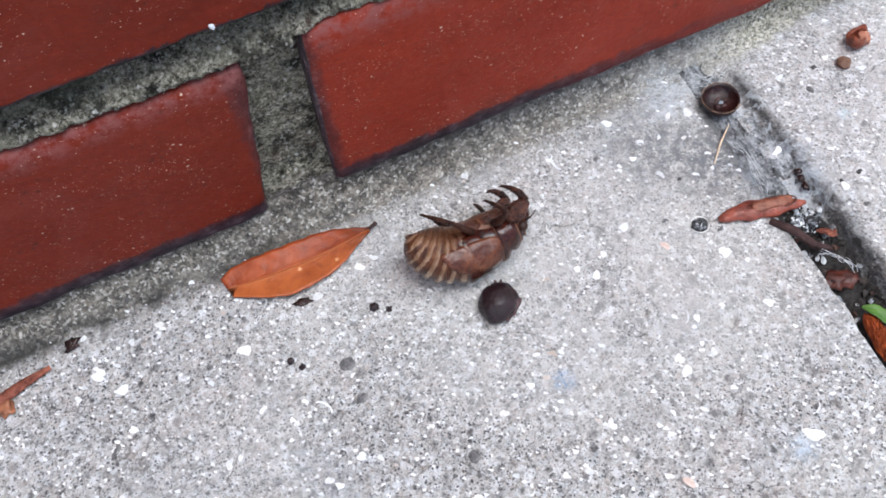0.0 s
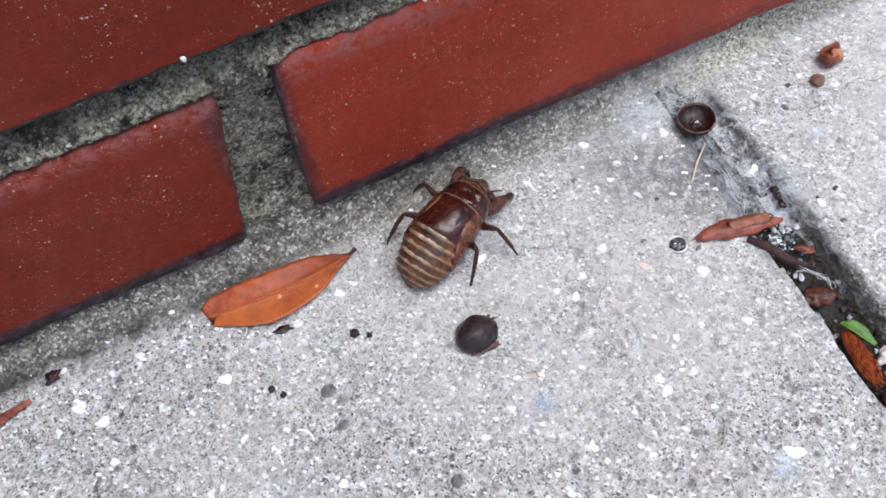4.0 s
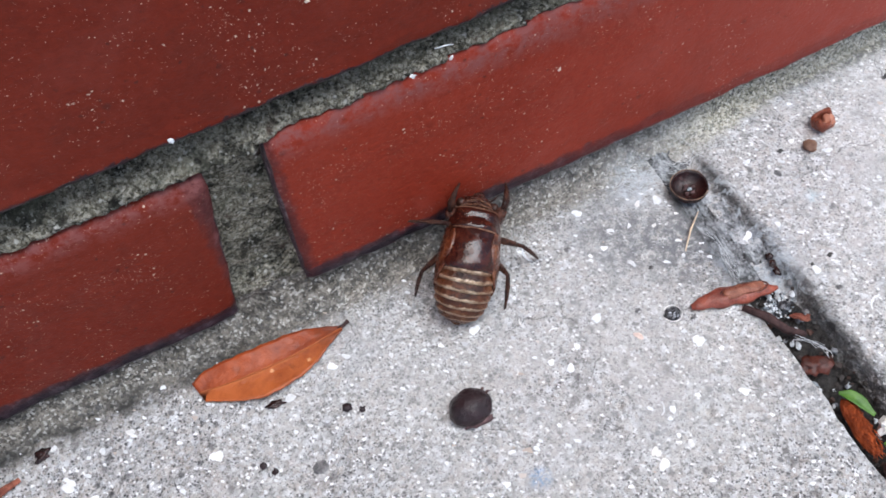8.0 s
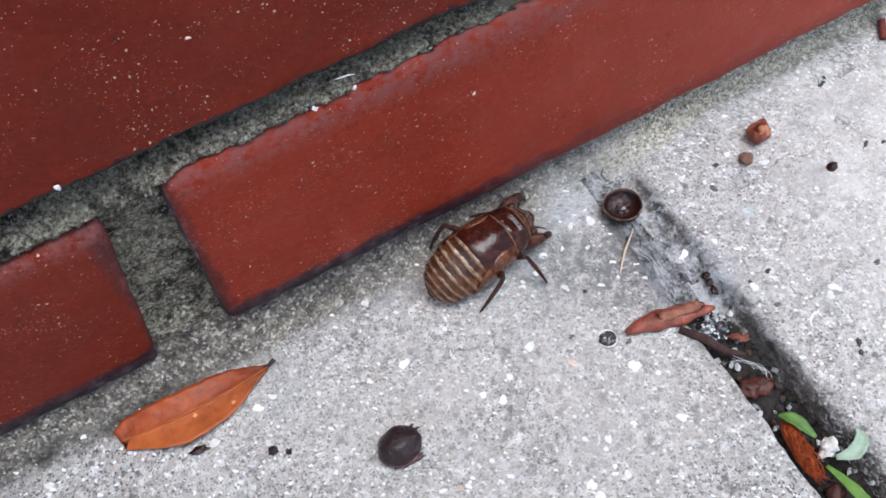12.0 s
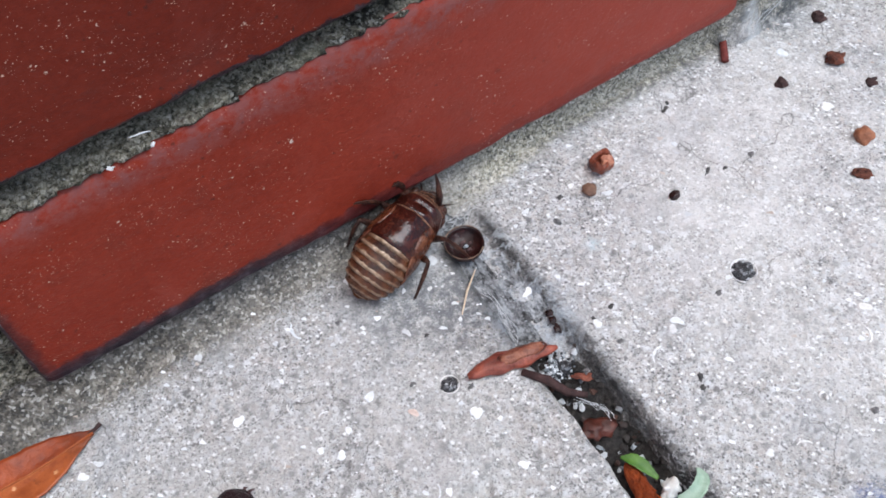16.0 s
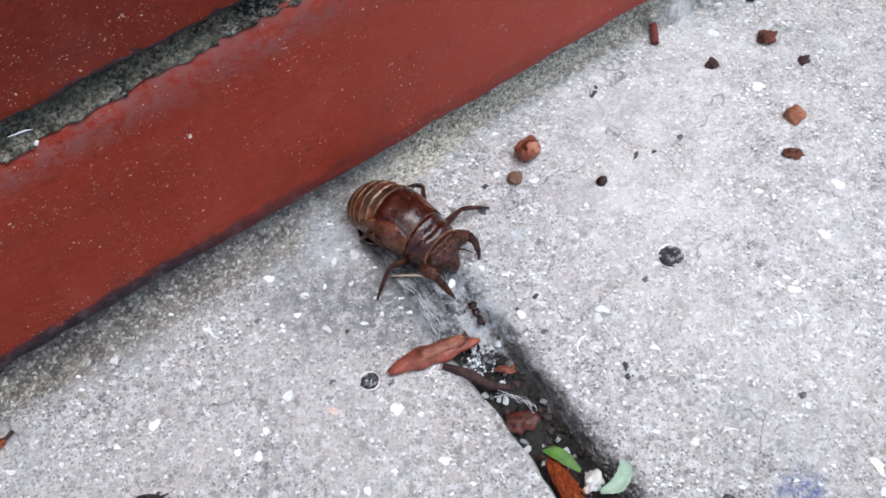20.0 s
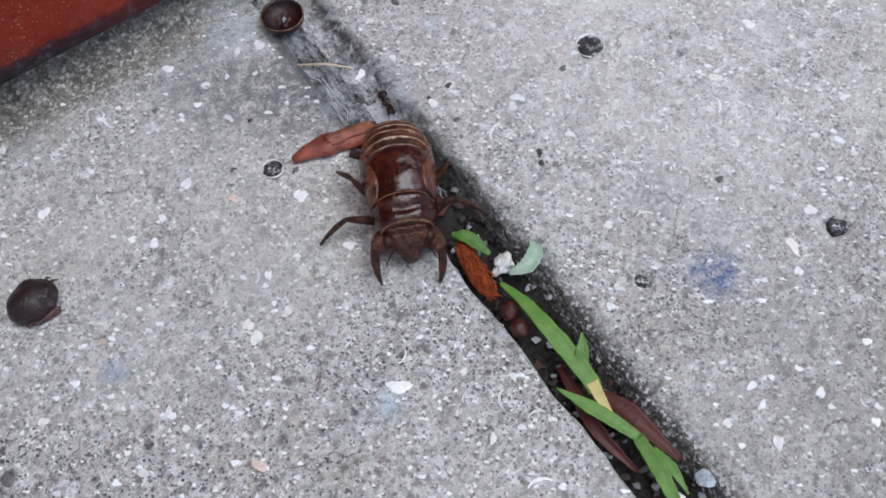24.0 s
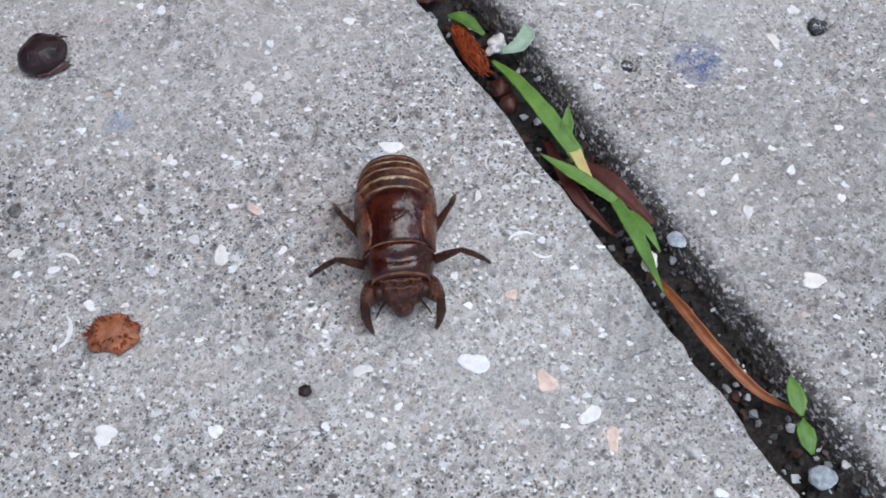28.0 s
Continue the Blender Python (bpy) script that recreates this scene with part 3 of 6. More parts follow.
STRAW = plain("straw_needle", (0.62, 0.47, 0.32), (0.85, 0.72, 0.55), 500, 0.5)
NUT = plain("split_nut_shell", (0.17, 0.05, 0.02), (0.5, 0.2, 0.1), 420, 0.45, 0.45, 0.1, 0.0005)
PITH = plain("pale_nut_kernel", (0.3, 0.075, 0.04), (0.72, 0.36, 0.24), 500, 0.45, 0.45, 0.1, 0.0006)
REDNUT = plain("red_nut_shell", (0.07, 0.011, 0.006), (0.4, 0.1, 0.045), 420, 0.4, 0.45, 0.1, 0.0007)
WEB = plain("dusty_web", (0.5, 0.53, 0.56), (0.75, 0.78, 0.8), 500, 0.8)
REDSEED = plain("red_brown_nut", (0.025, 0.007, 0.005), (0.13, 0.036, 0.023), 500, 0.35, 0.45)
BROWNNUT = plain("brown_seed", (0.12, 0.06, 0.04), (0.28, 0.16, 0.11), 500, 0.6)
FIBRE = plain("orange_fibre", (0.17, 0.024, 0.006), (0.5, 0.1, 0.02), 700, 0.8, bump=0.0008)
GREEN = plain("fresh_green_blade", (0.05, 0.135, 0.018), (0.135, 0.275, 0.05), 300, 0.45, 0.4, 0.0, 0.0002)
YELLOW = plain("yellowing_blade", (0.4, 0.36, 0.12), (0.6, 0.5, 0.22), 300, 0.5)
PALEGREEN = plain("pale_green_leaf", (0.22, 0.34, 0.24), (0.4, 0.52, 0.42), 300, 0.5)
REDLEAF = plain("dark_red_leaf", (0.035, 0.007, 0.006), (0.1, 0.022, 0.016), 250, 0.45)
BROWNLEAF = plain("brown_curled_leaf", (0.11, 0.03, 0.009), (0.3, 0.1, 0.032), 220, 0.35)
WHITE = plain("white_crumb", (0.7, 0.7, 0.67), (0.95, 0.95, 0.92), 500, 0.7, bump=0.0006)


# ---- builders ----
def link_mesh(name, bm, materials, parent=None, label=""):
    me = bpy.data.meshes.new(name)
    bm.normal_update()
    bm.to_mesh(me)
    bm.free()
    for m in materials if isinstance(materials, (list, tuple)) else [materials]:
        me.materials.append(m)
    ob = new(name, me)
    if parent:
        ob.parent = parent
    if label:
        ob["label"] = label
    return ob


def part(name, bm, material, parent, label=""):
    return link_mesh(name, bm, material, parent, label)


def loft(rings, cap=True, smooth=True, bm=None, index=0):
    """A skin over closed rings of equal length."""
    bm = bm or bmesh.new()
    rows = [[bm.verts.new(p) for p in r] for r in rings]
    k = len(rows[0])
    for a, b in zip(rows, rows[1:]):
        for i in range(k):
            f = bm.faces.new((a[i], a[(i + 1) % k], b[(i + 1) % k], b[i]))
            f.smooth, f.material_index = smooth, index
    if cap:
        for r, flip in ((rows[0], True), (rows[-1], False)):
            f = bm.faces.new(r[::-1] if flip else r)
            f.smooth, f.material_index = smooth, index
    bmesh.ops.recalc_face_normals(bm, faces=bm.faces)
    return bm


def ring_x(x, yc, zc, w, top, bot, k=24, power=2.0):
    """A ring round the x axis with half width w and its own heights above and below."""
    out = []
    for i in range(k):
        a = 2 * math.pi * i / k
        c, s = math.cos(a), math.sin(a)
        e = 2 / power
        yy = w * math.copysign(abs(c) ** e, c)
        zz = (top if s > 0 else bot) * math.copysign(abs(s) ** e, s)
        out.append((x, yc + yy, zc + zz))
    return out


def tube(points, radii, k=8, bm=None, flat=1.0):
    """A tapered tube along points."""
    pts = [Vector(p) for p in points]
    rings = []
    ref = Vector((0, 0, 1))
    for i, p in enumerate(pts):
        d = (pts[min(i + 1, len(pts) - 1)] - pts[max(i - 1, 0)]).normalized()
        s = d.cross(ref)
        s = s.normalized() if s.length > 1e-4 else Vector((0, 1, 0))
        u = s.cross(d).normalized()
        rings.append([p + (s * math.cos(2 * math.pi * j / k) + u * flat * math.sin(2 * math.pi * j / k)) * radii[i] for j in range(k)])
    return loft(rings, bm=bm)


def blade(points, widths, thick=0.00025, cup=0.0, twist=0.0):
    """A thin solid leaf along points: flat width in the xy plane, cupped by cup, turned by twist degrees at its end."""
    pts = [Vector(p) for p in points]
    cols, k = [], 6
    n = len(pts)
    for i, p in enumerate(pts):
        d = (pts[min(i + 1, n - 1)] - pts[max(i - 1, 0)]).normalized()
        s = d.cross(Vector((0, 0, 1))).normalized()
        s = Matrix.Rotation(radians(twist * i / (n - 1)), 3, d) @ s
        u = s.cross(d)
        up = [p + s * widths[i] * (2 * j / k - 1) + u * cup * ((2 * j / k - 1) ** 2) * widths[i] for j in range(k + 1)]
        cols.append(up + [q - u * thick for q in reversed(up)])
    return loft(cols)


def smooth_points(points, n):
    """n points on a smooth curve through the given ones."""
    P = [Vector(p) for p in points]
    P = [P[0] * 2 - P[1]] + P + [P[-1] * 2 - P[-2]]
    out = []
    for i in range(n):
        f = i / (n - 1) * (len(P) - 3)
        j = min(int(f), len(P) - 4)
        u = f - j
        a, b, c, d = P[j:j + 4]
        out.append(0.5 * ((2 * b) + (c - a) * u + (2 * a - 5 * b + 4 * c - d) * u * u + (3 * b - a - 3 * c + d) * u ** 3))
    return out


def lump(rx, ry, rz, rough=0.15, seed=0, sub=2, flat_base=True):
    """An uneven pebble or seed on its base at z = 0."""
    bm = bmesh.new()
    bmesh.ops.create_icosphere(bm, subdivisions=sub, radius=1)
    for v in bm.verts:
        q = v.co * 1.7 + Vector((seed * 3.1, seed * 1.7, 0))
        v.co *= 1 + rough * noise.noise(q) * 1.6
        v.co = Vector((v.co.x * rx, v.co.y * ry, v.co.z * rz))
        if flat_base:
            v.co.z = max(v.co.z, -rz * 0.6) + rz * 0.6
    for f in bm.faces:
        f.smooth = True
    return bm


def grid_noise(xs, ys, scale, octaves=3, seed=0):
    """Smooth value noise on a grid, about -1 to 1."""
    out = np.zeros((len(xs), len(ys)))
    rng = np.random.RandomState(seed)
    amp = 1.0
    for _ in range(octaves):
        tab = rng.rand(257, 257)
        u, v = xs * scale % 256, ys * scale % 256
        iu, iv = u.astype(int), v.astype(int)
        fu, fv = u - iu, v - iv
        fu, fv = (fu * fu * (3 - 2 * fu))[:, None], (fv * fv * (3 - 2 * fv))[None, :]
        a, b = tab[np.ix_(iu, iv)], tab[np.ix_(iu + 1, iv)]
        c, d = tab[np.ix_(iu, iv + 1)], tab[np.ix_(iu + 1, iv + 1)]
        out += amp * ((a * (1 - fu) + b * fu) * (1 - fv) + (c * (1 - fu) + d * fu) * fv - 0.5) * 2
        amp, scale = amp * 0.5, scale * 2.1
    return out


def sheet(name, xs, ys, zs, material, parent=None, label="", axes="xy"):
    """A height field over the grid xs, ys; axes xz stands it up, heights towards -y."""
    X, Y = np.meshgrid(xs, ys, indexing="ij")
    co = np.stack([X, Y, zs], -1) if axes == "xy" else np.stack([X, -zs, Y], -1)
    nx, ny = len(xs), len(ys)
    i = np.arange(nx * ny).reshape(nx, ny)
    quads = np.stack([i[:-1, :-1], i[1:, :-1], i[1:, 1:], i[:-1, 1:]], -1).reshape(-1, 4)
    me = bpy.data.meshes.new(name)
    me.from_pydata(co.reshape(-1, 3).tolist(), [], quads.tolist())
    me.polygons.foreach_set("use_smooth", [True] * len(me.polygons))
    me.materials.append(material)
    me.update()
    ob = new(name, me)
    ob.parent = parent
    if label:
        ob["label"] = label
    return ob


# ---- ground ----
JL, JR = 0.0985, 0.1115  # the two sides of the joint between the slabs
PITS = [(127.3, -113.0, 2.0), (60.5, -91.3, 2.3), (168.7, -127.1, 2.6), (78.8, -45.6, 2.2), (156, -60, 3.0), (72.2, -71.2, 1.9), (54.6, -60.4, 1.5), (35.0, -71.7, 1.6), (39.6, -65.8, 1.0), (162.2, -137.2, 2.0), (134.3, -183.9, 1.8), (33.2, -139.2, 1.3), (149, -95.3, 0.7), (2.4, -75.3, 1.5)]


def slope(v, a, b):
    u = np.clip((v - a) / (b - a), 0, 1)
    return u * u * (3 - 2 * u)


def slab_height(xs, ys, seed):
    z = 0.00009 * grid_noise(xs, ys, 700, 3, seed) + 0.00014 * grid_noise(xs, ys, 90, 3, seed + 5)
    X, Y = np.meshgrid(xs, ys, indexing="ij")
    for px, py, r in PITS:
        d = np.hypot(X - px / 1000, Y - py / 1000) / (r / 1000) + 0.35 * np.sin(2.5 * np.arctan2(Y - py / 1000, X - px / 1000) + px) * 0.6
        z -= 0.0021 * np.clip(1.15 - d, 0, 1) ** 0.7 * (d < 1.15)
    # random small blowholes
    rng = np.random.RandomState(seed + 9)
    for _ in range(260):
        px, py, r = rng.uniform(xs[0], xs[-1]), rng.uniform(ys[0], ys[-1]), rng.uniform(0.0007, 0.0014)
        i, j = np.searchsorted(xs, px), np.searchsorted(ys, py)
        a, b = slice(max(i - 3, 0), i + 3), slice(max(j - 3, 0), j + 3)
        d = np.hypot(X[a, b] - px, Y[a, b] - py) / r
        z[a, b] -= 0.0006 * np.clip(1 - d, 0, 1)
    return z, X, Y


def spaced(lo, hi, fine_lo, fine_hi, step):
    a = np.arange(fine_lo, fine_hi, step)
    left = fine_lo - np.geomspace(step, max(fine_lo - lo, step * 2), 14)[::-1]
    right = a[-1] + np.geomspace(step, max(hi - a[-1], step * 2), 14)
    return np.concatenate([left, a, right])


pavement = tagged(new("pavement"), "weathered grey concrete pavement slabs with shell chips", "pavement", kind="structure")
ys = spaced(-1.6, 0.012, -0.215, 0.004, 0.0009)
ys = ys[ys <= 0.0125]
xl = spaced(-1.5, 0.2, -0.1, JL + 0.0012, 0.0009)
xl = xl[xl <= JL + 0.0013]
z, X, Y = slab_height(xl, ys, 1)
deep = 0.002 + 0.006 * slope(-Y, 0.02, 0.085)
z -= deep * slope(X + 0.0006 * grid_noise(xl, ys, 160, 2, 3), JL - 0.0012, JL + 0.0012)
FIELDS = [(xl, z)]
sheet("slab", xl, ys, z, CONCRETE, pavement, "speckled concrete slab with a sharp chipped edge")
xr = spaced(0.05, 1.8, 0.1045, 0.245, 0.0009)
xr = np.unique(np.concatenate([xr[xr >= 0.1044], np.arange(0.1087, 0.1145, 0.0003)]))
z, X, Y = slab_height(xr, ys, 2)
deep = 0.0009 + 0.0071 * slope(-Y, 0.03, 0.09)
z -= deep * (1 - slope(X + 0.0011 * grid_noise(xr, ys, 150, 3, 4), 0.1094, 0.1122))
FIELDS.append((xr, z))
sheet("slab", xr, ys, z, CONCRETE, pavement, "speckled concrete slab with a grimy sloping edge")
xj, yj = np.arange(JL - 0.001, 0.1106, 0.0005), np.arange(-0.26, -0.05, 0.0006)
zj = 0.0011 * grid_noise(xj, yj, 260, 4, 7) - 0.0015 - 0.0048 * slope(-yj, 0.03, 0.085)[None, :]
sheet("joint_fill", xj, yj, zj, SOIL, pavement, "black damp soil in the joint")
yj = np.arange(-0.0605, 0.004, 0.0006)
zj = 0.0005 * grid_noise(xj, yj, 260, 4, 17) - 0.0006 - 0.0004 * slope(xj, 0.1, 0.107)[:, None] - 0.0045 * slope(-yj, 0.036, 0.062)[None, :]
sheet("joint_mortar", xj, yj, zj, FILL, pavement, "grey smeared mortar in the joint by the wall")


def height_at(x, y):
    """The slab's height at a place."""
    xs, zz = FIELDS[0] if x < JL else FIELDS[1]
    return float(zz[min(np.searchsorted(xs, x), len(xs) - 1), min(np.searchsorted(ys, y), len(ys) - 1)])


bm = bmesh.new()
bmesh.ops.create_grid(bm, x_segments=2, y_segments=2, size=150)
ground = link_mesh("ground", bm, plain("plain_grey_ground", (0.36, 0.355, 0.35), (0.5, 0.49, 0.485), 60, 0.9, bump=0.0008))
ground.location.z = -0.02
tagged(ground, "plain concrete ground round the slabs", "ground", kind="structure")

# ---- wall ----
wall = tagged(new("wall_north"), "red brick wall with mossy grey mortar joints", "wall", kind="structure")
COURSE, JOINT, HIGH = 0.0650, 0.0165, 0.0545


def long_rise(x):
    """How much higher than its neighbours the long brick stands, growing to its right."""
    return 0.0013 + 0.036 * np.clip(x, 0.0, 0.105)


def brick_mesh(name, seed, face, segs=70, lean=0.0, size=LEN, taller=False):
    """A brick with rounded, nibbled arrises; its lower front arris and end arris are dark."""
    rng = np.random.RandomState(seed)
    prof = [(0.09, 0.0), (0.0012, 0.0), (0.0003, 0.0004), (0.0, 0.0012), (-0.0003, 0.002), (0.0, 0.0027), (-0.0002, 0.0036), (0.0, 0.0046), (0.0, 0.0058), (0.0, 0.010), (0.0, 0.014), (0.0, 0.018), (0.0, 0.022), (0.0, 0.026), (0.0, 0.030), (0.0, 0.034), (0.0, 0.038), (0.0, 0.042), (0.0, 0.046), (0.0, HIGH - 0.004), (0.0005, HIGH - 0.0014), (0.0016, HIGH - 0.0003), (0.09, HIGH)]
    xs = np.concatenate([[0, 0.0008, 0.002, 0.004], np.linspace(0.008, size - 0.008, segs), [size - 0.004, size - 0.002, size - 0.0008, size]])
    bm = bmesh.new()
    rows = []
    for x in xs:
        e = min(x, size - x)
        ins = 0.0012 * max(0.0, 1 - e / 0.003) ** 2
        side = 1 if x < size / 2 else -1
        nib = max(0.0, 1 - e / 0.004)
        row = []
        for d, zz in prof:
            zz += long_rise(x) * max(0.0, (zz - 0.02) / (HIGH - 0.02)) if taller else 0.0
            w = 0.00035 * noise.noise((x * 130, zz * 130, seed * 7.3)) + 0.00045 * noise.noise((x * 420, zz * 420, seed * 3.3))
            if zz < 0.0055 and d < 0.01:
                zz += (0.0005 if zz < 0.002 else 0.0022 * noise.noise((x * 210, 1.1, seed)) + 0.0012) * noise.noise((x * 75, 3.3, seed))
            if zz > HIGH - 0.002 and d < 0.01 and not (taller and zz < HIGH):
                zz += 0.0004 * noise.noise((x * 55, 9.1, seed)) + 0.0004 * noise.noise((x * 420, 4.1, seed))
            row.append(bm.verts.new((x + lean * (zz - 0.032) + side * nib * (0.0007 * (1 + noise.noise((zz * 110, 2.2, seed + side))) + 0.0006 * noise.noise((zz * 420, 5.2, seed + side))), d + (ins + (w if d < 0.05 else 0)), zz)))
        rows.append(row)
    for i, (a, b) in enumerate(zip(rows, rows[1:])):
        for j in range(len(prof) - 1):
            f = bm.faces.new((a[j], b[j], b[j + 1], a[j + 1]))
            f.smooth = True
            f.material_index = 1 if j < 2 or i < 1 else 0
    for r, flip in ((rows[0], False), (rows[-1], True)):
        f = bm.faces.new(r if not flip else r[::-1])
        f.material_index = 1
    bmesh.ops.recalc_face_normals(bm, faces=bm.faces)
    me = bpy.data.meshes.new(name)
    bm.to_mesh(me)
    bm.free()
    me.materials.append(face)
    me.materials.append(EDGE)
    return me


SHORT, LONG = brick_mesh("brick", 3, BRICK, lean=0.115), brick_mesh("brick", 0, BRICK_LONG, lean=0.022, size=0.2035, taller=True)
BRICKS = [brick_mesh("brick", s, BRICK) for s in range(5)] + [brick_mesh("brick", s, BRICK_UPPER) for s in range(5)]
for row in range(22):
    for col in range(-6, 7):
        x0 = col * (LEN + JOINT) + (0.0 if row % 2 == 0 else -(LEN + JOINT) / 2 + 0.004) + (0.0022 if (row, col) == (0, -1) else -0.0195 if row == 0 and col > 0 else 0.0)
        b = new("brick", {(0, -1): SHORT, (0, 0): LONG}.get((row, col), BRICKS[(row * 3 + col * 2) % 5 + (5 if row else 0)]))
        b.parent = wall
        tilt = {(0, 0): 0.4, (0, -1): -0.3}.get((row, col), random.uniform(-0.25, 0.25))
        b.matrix_basis = pose(x0, 0, 0.0104 + row * COURSE + (0.0007 if row else 0.0), 0, -tilt, 0)

xm = spaced(-1.5, 1.6, -0.1, 0.25, 0.0011)
for name, lo, hi, material, label in (("mortar_foot", -0.004, 0.0132, CONCRETE, "pale mossy mortar at the wall's foot"), ("mortar_bed", 0.0132, 1.43, MORTAR, "rough mossy grey mortar")):
    zm = np.arange(lo, hi + 1e-6, 0.0011) if lo < 0 else np.concatenate([np.arange(lo, 0.09, 0.0007), np.linspace(0.091, hi, 300)])
    zm[-1] = hi
    hm = 0.0008 * grid_noise(xm + 3, zm + 3, 420, 4, 11) + 0.0002 * grid_noise(xm + 3, zm + 3, 70, 2, 12) - 0.0030
    XM, ZM = np.meshgrid(xm, zm, indexing="ij")
    hm += (0.0078 - 0.0036 * slope(XM, 0.115, 0.15)) * np.clip(1 - (ZM + 0.001) / 0.0135, 0, 1) ** 1.7  # the bed swells out towards the slab
    hm += 0.0026 * np.exp(-((XM - 0.2075) / 0.0055) ** 2) * (ZM < 0.055)  # mortar smeared over the far head joint
    brick_top = HIGH + long_rise(XM) * ((XM > 0) & (XM < 0.2035) & (ZM < 0.0754))
    rise = np.clip(((ZM - 0.0104) % COURSE - brick_top) / (COURSE - brick_top), 0, 1) * (ZM > 0.03)
    hm -= 0.003 * ((ZM - 0.0104 < brick_top) & (XM > 0.007) & (XM < 0.199) & (brick_top > HIGH))  # kept behind the long brick
    hm += 0.0024 * (rise > 0) - 0.029 * rise ** 1.6  # struck joints: nearly flush below, deep under the next course
    hm -= 0.003 * ((XM > -0.024) & (XM < 0.006) & (ZM > 0.018) & (ZM < 0.062))  # raked head joint
    sheet(name, xm, zm, hm, material, wall, label, "xz")
bm = bmesh.new()
bmesh.ops.create_cube(bm, size=1)
bmesh.ops.scale(bm, vec=(3.2, 0.08, 1.44), verts=bm.verts)
bmesh.ops.translate(bm, vec=(0.05, 0.066, 0.716), verts=bm.verts)
part("core", bm, MORTAR, wall)

for x, z, r, seed in ((-0.0150, 0.0790, 0.0007, 3), (0.035, 0.0693, 0.0007, 5), (0.0441, 0.0701, 0.0006, 6), (0.0701, 0.0517, 0.0005, 8), (0.0174, 0.0994, 0.0004, 9)):
    bm = lump(r, r * 0.6, r * 0.35, 0.8, seed, 3)
    bm.transform(pose(x, -0.0009, z, 90, 0, 0) @ Matrix.Rotation(seed * 1.7, 4, "Z"))
    part("mortar_fleck", bm, TAN if seed > 7 else SHELL, wall, "pale mortar fleck")
part("fibre", tube(smooth_points([(0.0405, -0.0012, 0.0748), (0.0421, -0.0012, 0.0745), (0.0435, -0.0012, 0.0743), (0.0448, -0.0012, 0.0737)], 12), [0.00008 + 0.00012 * math.sin(math.pi * i / 11) for i in range(12)], 5), WEB, wall, "white fibre caught on the mortar")

# ---- chips set in the slabs ----
CHIPS_A = [(54.4, -13.2, 3.4), (49.2, -13.2, 1.6), (52.6, -8.0, 1.5), (77.5, -28.3, 2.0), (88.5, -21.1, 1.3), (82.8, -18.0, 1.5), (91.6, -28.0, 1.4), (61.4, -37.9, 2.9), (43.9, -30.3, 1.9), (69.1, -21.4, 1.2), (142.4, -22.5, 2.6), (116.8, -36.1, 1.8), (118.5, -23.8, 1.6), (127.3, -9.3, 1.6), (57.9, -18.8, 1.2), (45.8, -23.1, 1.4), (72.7, -8.1, 2.4), (73.5, -103.4, 4.6), (33.9, -82.5, 1.9), (12.8, -69.2, 2.0), (55.8, -78.1, 2.8), (82.3, -71.3, 2.2), (39.2, -58.5, 1.3), (62.6, -73.6, 1.3), (47.9, -85.6, 1.6), (35.1, -86.5, 1.7), (77.7, -98.8, 2.2), (36.9, -41.8, 1.3), (80.2, -55.0, 3.4), (84.0, -59.2, 1.5)]
CHIPS_B = [(52.2, -82.6, 1.0), (37.4, -87.6, 1.2), (69.9, -90.0, 1.1), (63.1, -69.2, 1.4), (-71.7, -18.5, 3.8), (-67.3, -24.6, 3.2), (-67.6, -35.5, 2.4), (-24.2, -49.4, 3.3), (-38.1, -44.0, 1.8), (-49.5, -53.1, 2.5), (-31.9, -50.7, 1.3), (-77.8, -22.3, 1.7), (0.9, -17.9, 1.9), (-21.1, -64.5, 2.5), (-17.2, -66.6, 1.5), (-61.9, -13.5, 1.7), (6.6, -43.1, 1.3), (-3.8, -40.3, 1.1), (-3.5, -64.8, 1.2), (-88.5, -17.7, 1.1), (137.2, -76.5, 2.2), (123.8, -65.8, 3.2), (208.6, -32.9, 3.6), (211.8, -11.5, 3.0), (204.2, -13.0, 2.0), (163.0, -69.7, 1.9), (131.3, -63.0, 2.3), (137.7, -101.3, 2.5), (143.0, -68.2, 1.5), (159.4, -90.9, 1.9)]
CHIPS_C = [(174.8, -82.5, 1.6), (141.2, -42.0, 1.7), (166.6, -19.9, 1.8), (129.7, -99.1, 2.2), (165.7, -93.5, 1.3), (84.7, -134.1, 3.4), (126.3, -154.3, 3.0), (127.4, -172.8, 4.8), (29.8, -100.6, 2.6), (32.7, -106.5, 3.6), (7.6, -91.0, 3.4), (81.9, -129.9, 2.4), (157.7, -125.1, 3.2), (121.0, -145.9, 2.2), (130.0, -143.0, 2.0), (82.5, -122.5, 2.2), (92.3, -123.0, 2.3), (94.1, -126.0, 1.5), (33.8, -81.6, 2.2), (43.5, -112.0, 1.7), (47.6, -119.4, 2.2), (144.3, -162.1, 2.1), (120.2, -150.8, 1.5), (134.3, -143.9, 1.6), (154.6, -130.1, 2.3), (173.1, -83.6, 2.8), (184.0, -111.9, 2.2), (192.9, -104.4, 1.7), (118.2, -114.0, 2.1), (55.1, -76.6, 2.4)]
CHIPS_D = [(108.5, -34.9, 2.6), (62.6, -151.6, 4.9), (75.1, -171.3, 3.8), (0.9, -105.2, 4.4), (-1.5, -126.9, 4.6), (15.6, -137.2, 3.0), (41.1, -156.5, 2.0)]
CHIPS_TAN = [(72.0, -161.7, 4.2), (76.1, -176.9, 3.8), (76.2, -143.8, 2.4), (43.0, -101.1, 2.5), (68, -47, 2.2)]


